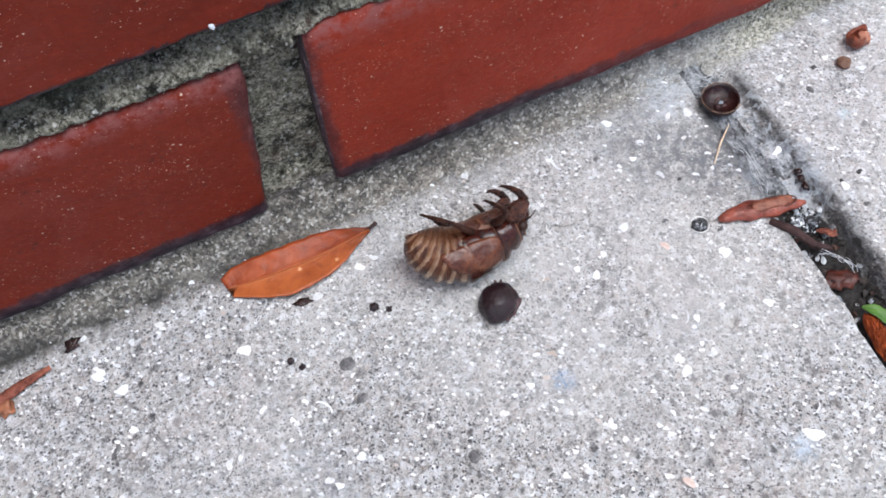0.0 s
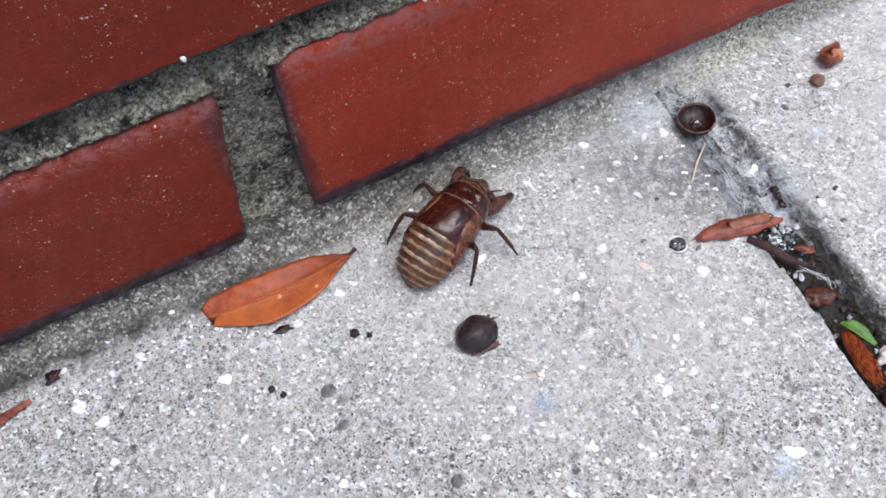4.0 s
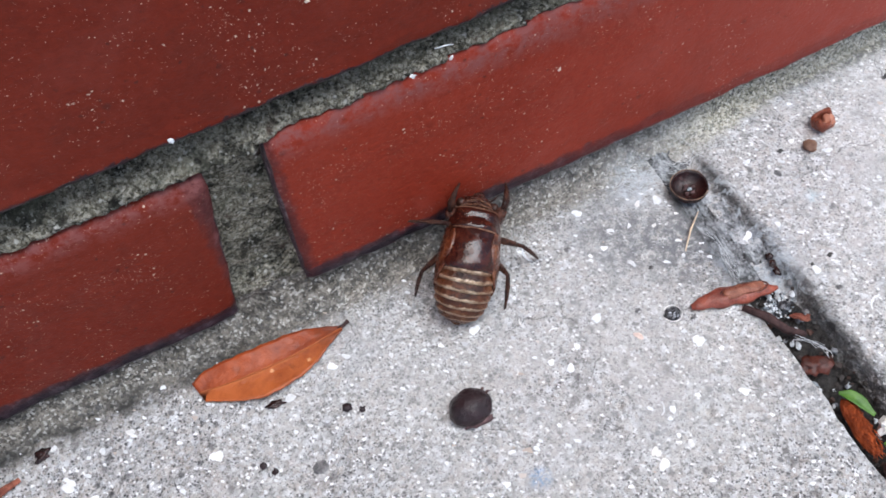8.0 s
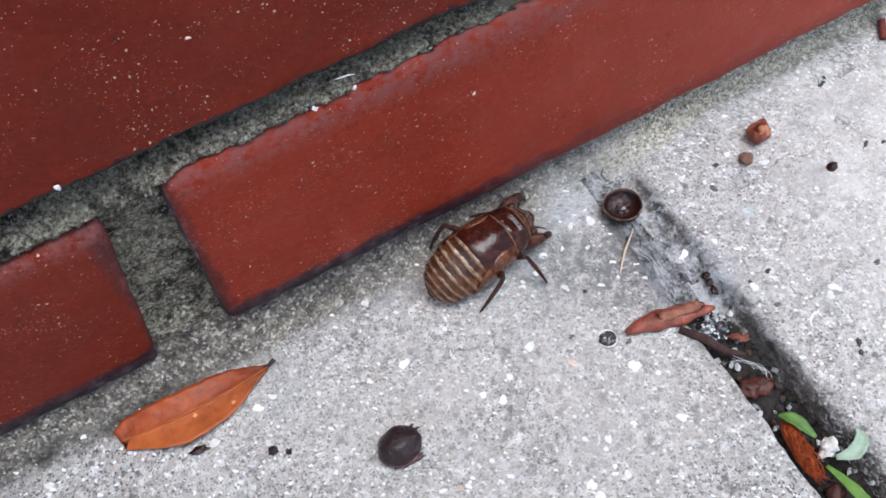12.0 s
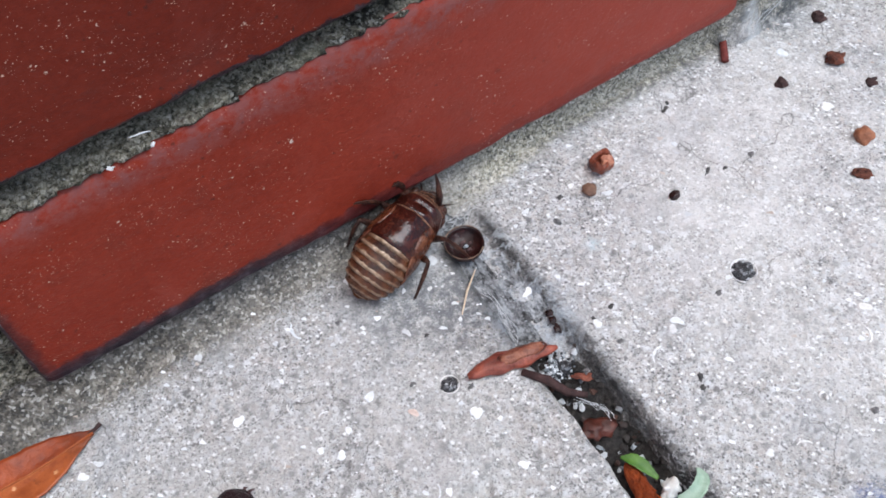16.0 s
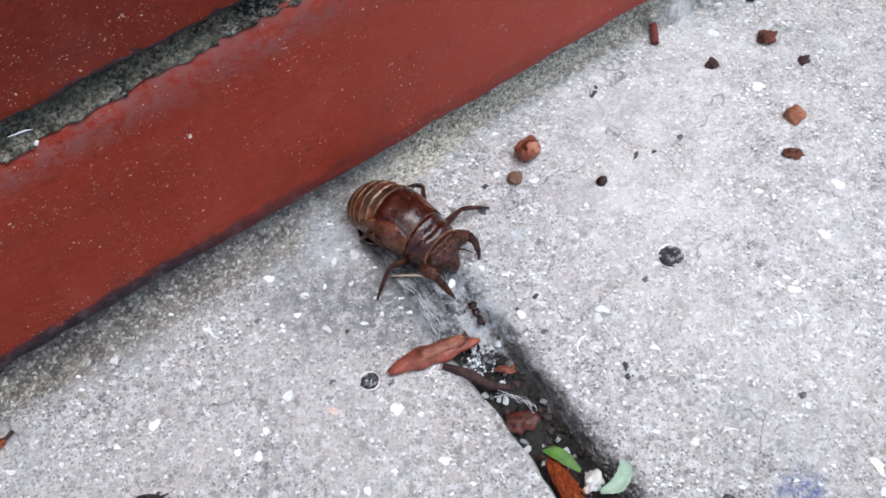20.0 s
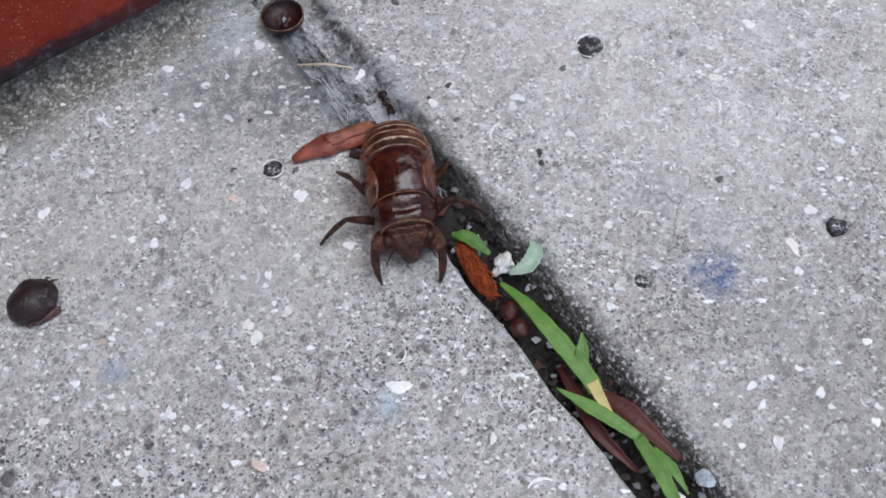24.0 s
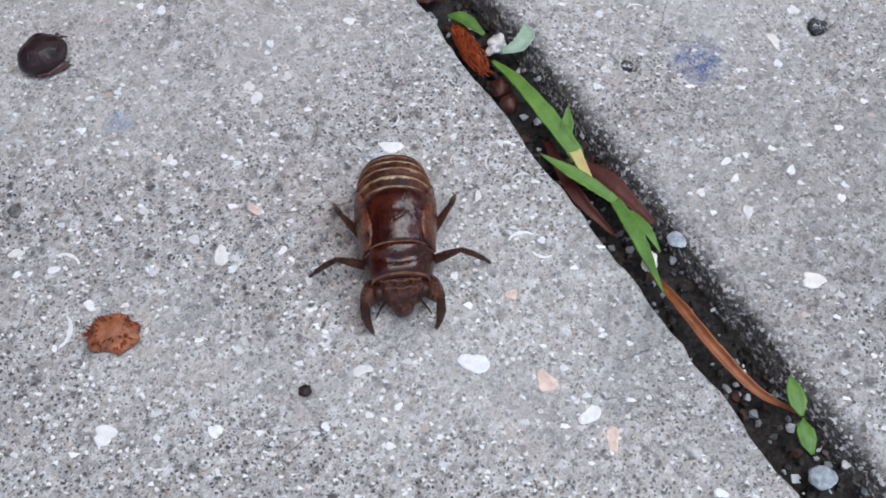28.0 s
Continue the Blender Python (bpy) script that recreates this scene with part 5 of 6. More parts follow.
pod = put(bark_husk(), 94.2, -49.2, 0.2, -13)


GROUPS = {"bark_flake": "bark flakes on the slabs", "pebble": "pebbles in the slabs", "nut": "nuts in the joint", "seed": "seeds on the slab"}


def crumb(name, x, y, r, material, label, category, seed=0, z=0.0, tall=0.7, long=1.0, rz=0.0):
    ob = tagged(link_mesh(name, lump(r * long * MM, r * MM, r * tall * MM, 0.5 if name in ("bark_flake", "paper_crumb") or r < 0.9 else 0.2, seed, 3), material), label, category)
    if name in GROUPS:
        ob["group"] = GROUPS[name]
    return put(ob, x, y, z, rz)


def split_nut():
    ob = tagged(new("split_nut"), "cracked orange-brown nut shell on the concrete", "nut")
    rings = []
    for z, r in ((0, 1.4), (0.8, 2.8), (2.2, 3.5), (3.5, 3.4), (4.4, 2.6), (3.8, 2.0), (2.4, 1.8), (1.4, 0.8)):
        rings.append([((r * 1.1 + 0.45 * math.sin(3 * a + z)) * math.cos(a) * MM, (r * 0.85 + 0.35 * math.sin(4 * a)) * math.sin(a) * MM, (z + (0.8 * math.sin(2 * a + 0.5) + 0.4 * math.sin(5 * a)) * (z > 3)) * MM) for a in np.linspace(0, 2 * math.pi, 25)[:-1]])
    part("shell", loft(rings), REDNUT, ob)
    bm = lump(0.0021, 0.0016, 0.0012, 0.35, 8, 3)
    bmesh.ops.translate(bm, vec=(0.0006, -0.0009, 0.0026), verts=bm.verts)
    part("kernel", bm, PITH, ob, "broken pinkish-orange kernel")
    return ob


put(split_nut(), 145.2, -14.8, 0.1, 25, 12, 10)
crumb("seed", 138.8, -19.5, 1.9, BROWNNUT, "small round brown seed on the concrete", "seed", 1)
crumb("seed", 156.0, -33.0, 1.2, CAPM, "small dark seed on the concrete", "seed", 3, long=1.4, rz=20)
crumb("seed", 209.1, -46.1, 2.6, NUT, "round tan-orange seed on the concrete", "seed", 5)
crumb("bark_flake", 200.3, -54.4, 1.6, BROWNBARK, "small reddish bark flake on the concrete", "bark", 6, tall=0.3, long=1.6, rz=-50)
crumb("bark_flake", 229.5, -7.5, 1.8, DARKBARK, "dark bark flake on the concrete", "bark", 7, tall=0.5)
crumb("bark_flake", 221.9, -21.7, 2.2, BROWNBARK, "curled brown bark flake on the concrete", "bark", 8, tall=0.5, long=1.3)
crumb("bark_flake", 204.1, -20.0, 1.5, DARKBARK, "dark bark flake on the concrete", "bark", 9, tall=0.5)
crumb("bark_flake", 224.5, -33.4, 1.3, DARKBARK, "dark bark flake on the concrete", "bark", 10, tall=0.4, long=1.4)
tagged(link_mesh("twig", tube([(0.2003, 0.0006, 0.0012), (0.1984, -0.0023, 0.0010), (0.1962, -0.0054, 0.0009)], [0.0011, 0.0011, 0.0011], 8), REDTWIG), "short reddish twig at the wall's foot", "twig")
tagged(link_mesh("twig", tube([(-0.0955, -0.0150, 0.0012), (-0.0890, -0.0133, 0.0014), (-0.0818, -0.0116, 0.0009)], [0.0017, 0.0014, 0.0007], 8, flat=0.6), RUST), "reddish dry twig on the concrete", "twig")
crumb("bark_flake", -94.2, -17.6, 1.8, NUT, "orange-brown bark crumb on the concrete", "bark", 12)
crumb("bark_flake", -75.5, -7.6, 1.5, CAPM, "purplish bark crumb at the wall's foot", "bark", 13, tall=0.4, long=1.3, rz=30)
crumb("bark_flake", -19.8, -21.8, 0.9, CAPM, "dark bark sliver by the dry leaf", "bark", 14, tall=0.35, long=2.4, rz=-10)
crumb("bark_flake", -72.9, -38.9, 0.7, GREYSTONE, "thin dark bark sliver on the concrete", "bark", 15, tall=0.35, long=2.6, rz=50)
crumb("pebble", -15.7, -42.0, 1.6, GREYSTONE, "dark grey pebble set in the concrete", "pebble", 16, -0.3, 0.35, 1.2)
crumb("pebble", -15.8, -51.4, 1.1, GREYSTONE, "dark grey pebble set in the concrete", "pebble", 17, -0.3, 0.35, 1.5, 20)
crumb("pebble", 2.4, -75.4, 1.5, GREYSTONE, "dark grey pebble set in the concrete", "pebble", 18, -0.9, 0.4)
crumb("pebble", -4.2, -31.0, 1.2, BERRY, "tiny black pellet on the concrete", "pebble", 19)
crumb("pebble", -1.0, -33.0, 0.7, BERRY, "tiny black pellet on the concrete", "pebble", 20)
crumb("pebble", 65.0, -16.5, 0.8, GREYSTONE, "dark grey pebble set in the concrete", "pebble", 21, -0.3, 0.4, 1.3)
crumb("pebble", -27.8, -35.4, 0.9, BERRY, "tiny black pellet on the concrete", "pebble", 22)
crumb("pebble", -25.8, -38.0, 0.7, BERRY, "tiny black pellet on the concrete", "pebble", 23)
crumb("pebble", 127.3, -113.0, 1.5, SPECKLED, "dark pebble sunk in a pit of the concrete", "pebble", 24, -1.3, 0.4)
crumb("pebble", 78.8, -45.6, 2.1, SPECKLED, "speckled black pebble with a pale ring in the concrete", "pebble", 25, -1.2, 0.5)
crumb("pebble", 156.0, -59.9, 2.9, SPECKLED, "speckled dark pebble with a pale ring set in the concrete", "pebble", 26, -1.3, 0.4)
crumb("pebble", 168.7, -127.1, 2.2, SPECKLED, "dark pebble sunk in a pit of the concrete", "pebble", 27, -1.3, 0.4)
crumb("pebble", 33.2, -139.2, 1.2, BERRY, "tiny black pellet on the concrete", "pebble", 28, -0.6)
for x, y, r, long, turn in ((172.4, -8.9, 0.8, 1.5, 30), (174.0, -7.6, 0.7, 1.3, 70), (171.3, -9.3, 0.6, 1.2, 0), (181.3, -33.7, 0.9, 1.4, 20), (168.2, -31.5, 0.7, 2.6, 35), (172.7, -33.3, 0.7, 1.2, 0), (146.8, -61.3, 1.1, 1.2, 0), (127.5, -78.6, 0.8, 1.2, 40), (128.9, -76.2, 0.8, 1.5, 60), (156.2, -104.3, 1.0, 1.2, 10), (126.4, -22.4, 1.0, 1.4, 80), (131.3, -16.7, 0.8, 1.3, 0), (82.8, -48.9, 1.0, 1.2, 0), (71.5, -40.8, 0.9, 1.2, 0), (113.1, -53.7, 0.9, 1.6, 70), (107.7, -60.4, 0.9, 1.1, 0), (118.9, -58.7, 0.9, 1.2, 0), (122.8, -49.9, 0.8, 1.3, 30), (81.1, -31.6, 0.6, 1.2, 0), (117.2, -50.3, 0.7, 1.4, 90)):
    crumb("pebble", x, y, r * 0.72, GREYSTONE if r > 0.85 else DARK, "small dark pebble set in the concrete", "pebble", int(abs(x)) % 17, -0.2 * r, 0.35, long * 1.1, turn)
for x, y, r, thick in ((78.8, -45.6, 2.3, 0.00016), (149, -95.3, 0.9, 0.00045), (156.0, -59.9, 3.3, 0.0002)):
    a0 = x
    tagged(link_mesh("pale_ring", tube([((x + r * math.cos(a + a0)) * MM, (y + r * math.sin(a + a0)) * MM, 0.00002) for a in np.linspace(0, 5.2, 20)], [0.00006 + thick * math.sin(i * 0.28 + x) ** 2 for i in range(20)], 6), SHELL, pavement), kind="structure")


def ragged_nut():
    ob = tagged(new("burr"), "fuzzy orange-brown burr on the concrete", "burr")
    part("core", lump(0.0047, 0.0035, 0.0024, 0.25, 31, 3), NUT, ob)
    rng = random.Random(4)
    bm = bmesh.new()
    for i in range(90):
        a, h = rng.uniform(0, 6.28), rng.uniform(0.1, 1)
        r = math.sqrt(1 - (h * 0.9) ** 2)
        p = Vector((0.0045 * r * math.cos(a), 0.0034 * r * math.sin(a), 0.0013 + 0.0022 * h))
        d = Vector((r * math.cos(a), r * math.sin(a), h * 0.6)).normalized() * rng.uniform(0.0006, 0.0014)
        tube([p, p + d], [0.00022, 0.00006], 4, bm)
    part("bristle_tuft", bm, FIBRE, ob)
    return ob


burr = put(ragged_nut(), 8.0, -110.7, 0, -25)


def old_web():
    """Loose dusty threads over the corner of the slab."""
    ob = tagged(new("spider_web"), "torn dusty white spider web at the wall's foot", "web")
    rng = random.Random(21)
    for i in range(22):
        x, y = rng.uniform(84, 104), rng.uniform(-11, -3)
        a, l = rng.uniform(-0.5, 0.9), rng.uniform(4, 13)
        pts = [((x + l * u * math.cos(a) + 0.8 * math.sin(u * 5 + i)) * MM, (y - l * u * math.sin(a) + 0.7 * math.sin(u * 7 + i * 2)) * MM, (0.25 + 0.5 * math.sin(math.pi * u)) * MM) for u in np.linspace(0, 1, 12)]
        part("thread", tube(pts, [(0.035 + 0.06 * rng.random() ** 2) * MM for _ in pts], 5), WEB, ob)
    # thicker bundles; one of them stands in for a ridge of mortar
    for line in ([(228.0, 5.5), (222.1, 5.1), (216.9, 4.0), (212.7, 2.3), (208.6, -0.9)], [(99.0, -29.0), (99.6, -33.1), (99.8, -37.6), (99.4, -41.4), (98.4, -44.9)], [(100.3, -65.5), (102.7, -67.0), (104.0, -68.9), (105.5, -71.1), (105.5, -72.9)]):
        for i in range(5):
            pts = smooth_points([((x + rng.gauss(0, 0.6)) * MM, (min(y, -1.0) + rng.gauss(0, 0.6)) * MM, (0.5 + 0.3 * rng.random() + max(0.0, y + 1.0) / 0.64) * MM) for x, y in line], 16)
            part("thread", tube(pts, [(0.025 + 0.07 * rng.random() ** 2) * MM for _ in pts], 5), WEB, ob)
    return ob


old_web()

# ---- litter in the joint ----


def joint_piece(name, points, widths, material, label, category, thick=0.25, cup=0.0, twist=0.0, n=28):
    ws = np.interp(np.linspace(0, 1, n), np.linspace(0, 1, len(widths)), widths) * [0.86 * (1 + 0.045 * math.sin(i * 1.7 + points[0][0])) for i in range(n)]
    return tagged(link_mesh(name, blade(smooth_points([(x * MM, y * MM, z * MM) for x, y, z in points], n), [w * MM for w in ws], thick * MM, cup, twist), material), label, category, {"grass_blade": "grass blades in the joint", "dead_leaf": "dead leaves in the joint"}.get(name, ""))


def fibre_husk():
    ob = tagged(new("fibrous_husk"), "orange fibrous husk wedged in the joint", "husk")
    bm = lump(0.0022, 0.0074, 0.0019, 0.15, 6, 3)
    part("core", bm, FIBRE, ob)
    rng = random.Random(9)
    bm = bmesh.new()
    for i in range(110):
        y = rng.uniform(-7, 7)
        e = math.sqrt(max(0.05, 1 - (y / 7.6) ** 2))
        x = rng.uniform(-2.2, 2.2) * e
        zz = 1.2 + 1.9 * math.sqrt(max(0, 1 - (x / 2.4) ** 2)) * e
        l = rng.uniform(1.0, 3.0)
        tube([(x * MM, y * MM, zz * MM), ((x + rng.uniform(-0.4, 0.4)) * MM, (y - l * 0.5) * MM, (zz + 0.25) * MM), ((x + rng.uniform(-0.8, 0.8)) * MM, (y - l) * MM, (zz + rng.uniform(-0.3, 0.4)) * MM)], [0.00014, 0.00016, 0.00004], 4, bm)
    part("fibre_tuft", bm, FIBRE, ob)
    return ob


put(fibre_husk(), 101.0, -90.5, -2.6, -6)
joint_piece("green_leaf", [(101.2, -81.8, 0.4), (103.5, -84.8, 0.9), (105.2, -90.2, 0.2)], [0.3, 1.6, 1.7, 0.5], GREEN, "small green leaf over the joint", "leaf", cup=0.3)
joint_piece("grass_blade", [(103.3, -96.4, -0.6), (104.4, -103.8, 0.6), (104.8, -113.9, 0.8), (105.0, -123.7, 0.0), (104.4, -126.5, -0.4)], [0.5, 1.5, 2.2, 2.0, 1.5], GREEN, "fresh green grass blade in the joint", "grass", cup=0.25)
joint_piece("grass_blade", [(105.4, -120.5, -0.4), (107.4, -118.3, 0.8), (109.6, -115.4, 1.3)], [1.7, 1.6, 0.2], GREEN, "short green grass tip in the joint", "grass", cup=0.2)
joint_piece("grass_blade", [(105.0, -124.4, 0.0), (104.3, -128.5, -0.3), (103.7, -132.0, -0.5)], [1.5, 1.2, 0.9], YELLOW, "yellowing grass sheath in the joint", "grass", cup=0.3)
joint_piece("grass_blade", [(98.4, -121.6, 0.9), (101.3, -128.0, 0.5), (103.6, -133.4, 0.2), (105.4, -138.3, -0.2)], [0.2, 1.6, 1.6, 1.1], GREEN, "fresh green grass blade in the joint", "grass", cup=0.25)
joint_piece("grass_blade", [(105.3, -138.0, -0.2), (104.5, -144.6, 0.3), (103.2, -150.5, 0.6), (101.0, -159.2, 0.8)], [1.3, 1.9, 1.5, 0.15], GREEN, "fresh green grass blade in the joint", "grass", cup=0.25)
joint_piece("grass_blade", [(106.4, -141.5, -0.3), (106.6, -146.5, 0.3), (106.0, -152.0, 0.1)], [0.7, 1.3, 0.2], GREEN, "fresh green grass blade in the joint", "grass", cup=0.25)
joint_piece("dead_leaf", [(102.8, -117.5, -3.4), (101.4, -126, -3.0), (100.6, -133.0, -2.8), (102.0, -143, -3.6)], [0.8, 1.7, 1.6, 0.5], REDLEAF, "dark brown dead leaf folded in the joint", "leaf", cup=0.5, twist=25)
joint_piece("dead_leaf", [(105.4, -126.4, -2.4), (107.4, -133.5, -1.6), (109.6, -146.0, -1.8)], [1.2, 2.6, 0.8], REDLEAF, "dark red dead leaf in the joint", "leaf", cup=0.35)
joint_piece("dead_leaf", [(102.2, -153.5, -1.4), (102.4, -163.5, -0.4), (102.8, -173.5, -0.6), (104.4, -184.0, -1.2), (108.0, -191.5, -0.6)], [0.6, 1.3, 1.4, 1.1, 0.3], BROWNLEAF, "long orange-brown dead leaf in the joint", "leaf", cup=0.6, twist=20)
joint_piece("pale_leaf", [(105.8, -96.2, 0.3), (109.4, -97.3, 1.3), (112.6, -95.6, 1.6), (113.6, -93.2, 1.2)], [0.6, 2.0, 2.0, 0.5], PALEGREEN, "pale grey-green curled leaf over the joint", "leaf", cup=0.5, twist=30)
crumb("paper_crumb", 106.3, -93.4, 1.9, WHITE, "white crumb wedged in the joint", "crumb", 33, -1.6, 0.9, 1.2, 20)
crumb("nut", 102.0, -101.9, 2.0, REDSEED, "red-brown nut lying in the joint", "nut", 34, -3.8, 0.9, 1.2, 30)
crumb("nut", 101.2, -106.3, 2.0, REDSEED, "red-brown nut lying in the joint", "nut", 35, -3.8, 0.9, 1.1, 70)
crumb("shell_lump", 103.5, -152.3, 1.6, SHELL, "white shell lump in the joint", "shell", 36, -1.9, 0.7, 1.4, 40)
crumb("shell_lump", 110.8, -151.6, 1.6, BLUESHELL, "bluish white shell piece at the slab edge", "shell", 37, -0.9, 0.35, 1.3, -40)
crumb("shell_lump", 104.2, -202.9, 2.2, BLUESHELL, "dusty bluish-white shell lump in the joint", "shell", 38, -2.6, 0.6, 1.1, -40)
crumb("bark_flake", 101.5, -73.0, 2.5, REDSEED, "dark red-brown bark flake in the joint", "bark", 39, -2.2, 0.4, 1.35, -30)
crumb("pebble", 104.3, -56.6, 1.5, SPECKLED, "blue-black glassy pebble in the joint", "pebble", 40, -1.5, 0.8)
crumb("bark_flake", 106.2, -60.8, 1.0, RUST, "red bark splinter in the joint", "bark", 41, -1.2, 0.5, 2.2, -40)
crumb("bark_flake", 109.4, -42.8, 0.8, CAPM, "dark brown bark crumb in the joint seam", "bark", 50, -0.9, 0.6, 1.2, 0)
crumb("bark_flake", 109.0, -44.9, 0.8, CAPM, "dark brown bark crumb in the joint seam", "bark", 51, -0.9, 0.6, 1.4, 40)
crumb("bark_flake", 108.6, -47.4, 0.8, CAPM, "dark brown bark crumb in the joint seam", "bark", 52, -0.9, 0.6, 1.6, 80)
tagged(link_mesh("twig", tube([(0.0946, -0.0525, 0.0006), (0.0985, -0.0575, 0.0004), (0.1010, -0.0622, -0.0008), (0.1046, -0.0652, -0.0012)], [0.0009, 0.0012, 0.0011, 0.0007], 8), DARKBARK), "dark dry twig lying over the slab edge", "twig")


def sprig():
    """Two pairs of round leaves on a thin stem."""
    ob = tagged(new("seedling"), "tiny green seedling growing from the joint", "seedling")
    part("stem", tube([(0.1075, -0.1945, -0.004), (0.1072, -0.1936, -0.001), (0.1070, -0.1928, 0.0016)], [0.0004, 0.0004, 0.0003], 6), GREEN, ob)
    for pts in (((107.1, -192.4, 1.6), (108.4, -189.0, 2.0), (110.2, -185.4, 1.6)), ((106.8, -193.0, 1.5), (105.2, -195.6, 1.9), (104.2, -198.8, 1.3)), ((107.2, -193.2, 1.4), (106.0, -193.6, 1.6), (105.0, -193.0, 1.4))):
        short = pts[2][1] > -194 and pts[2][0] < 106
        w = [0.2, 0.7, 0.15] if short else [0.3, 1.7, 1.6, 0.3]
        n = 10
        part("leaf", blade(smooth_points([(x * MM, y * MM, z * MM) for x, y, z in pts], n), [q * MM for q in np.interp(np.linspace(0, 1, n), np.linspace(0, 1, len(w)), w)], 0.00025, 0.25), GREEN, ob)
    return ob


sprig()

# crumbs of soil and grit in the joint, too many to count
bm = bmesh.new()
jr = random.Random(12)
for i in range(700):
    y = jr.uniform(-0.235, -0.02)
    x = jr.uniform(JL + 0.0005, 0.1105)
    base = -0.0012 - 0.0046 * float(slope(-y, 0.03, 0.085))
    base = max(base, -0.006 + 0.0055 * max(0.0, (x - 0.1094) / 0.003))
    r = jr.uniform(0.0003, 0.0011) * (0.45 if y > -0.05 else 1)
    if y > -0.05 and (x < 0.104 or jr.random() < 0.4):
        continue
    m4 = Matrix.Translation((x, y, base + r * 0.3)) @ Matrix.Rotation(jr.uniform(0, 6), 4, "Z") @ Matrix.Diagonal((r, r * jr.uniform(0.5, 1), r * 0.7, 1))
    made = bmesh.ops.create_icosphere(bm, subdivisions=1, radius=1, matrix=m4)
    for v in made["verts"]:
        v.co += Vector((jr.uniform(-1, 1), jr.uniform(-1, 1), jr.uniform(-1, 1))) * r * 0.3
GRIT = mat("joint_grit", 0.8)
gn = Net(GRIT)
gn.color(gn.ramp(gn.island(), (0.0, (0.012, 0.011, 0.01)), (0.6, (0.04, 0.034, 0.032)), (0.72, (0.07, 0.03, 0.02)), (0.76, (0.12, 0.12, 0.125)), (0.9, (0.3, 0.33, 0.36)), (0.995, (0.6, 0.63, 0.65))))
nest = bmesh.new()
for i in range(280):
    x, y, r = jr.gauss(0.1026, 0.0018), jr.gauss(-0.0558, 0.0014), jr.uniform(0.00015, 0.0005)
    made = bmesh.ops.create_icosphere(nest, subdivisions=1, radius=1, matrix=Matrix.Translation((x, y, -0.0016 + r)) @ Matrix.Rotation(jr.uniform(0, 6), 4, "Z") @ Matrix.Diagonal((r, r * 0.8, r * 0.7, 1)))
    for v in made["verts"]:
        v.co += Vector((jr.uniform(-1, 1), jr.uniform(-1, 1), jr.uniform(-1, 1))) * r * 0.3
PALEGRIT = mat("pale_blue_grit", 0.7)
pg = Net(PALEGRIT)
pg.color(pg.ramp(pg.island(), (0.0, (0.015, 0.016, 0.02)), (0.3, (0.06, 0.065, 0.075)), (0.5, (0.25, 0.29, 0.32)), (0.75, (0.5, 0.55, 0.58)), (1.0, (0.85, 0.88, 0.9))))
tagged(link_mesh("pale_grit", nest, PALEGRIT), "heap of pale blue-grey grit in the joint by the pod", "grit", kind="stuff")
tagged(link_mesh("joint_grit", bm, GRIT), "dark grit and soil crumbs in the joint", "grit", kind="stuff")

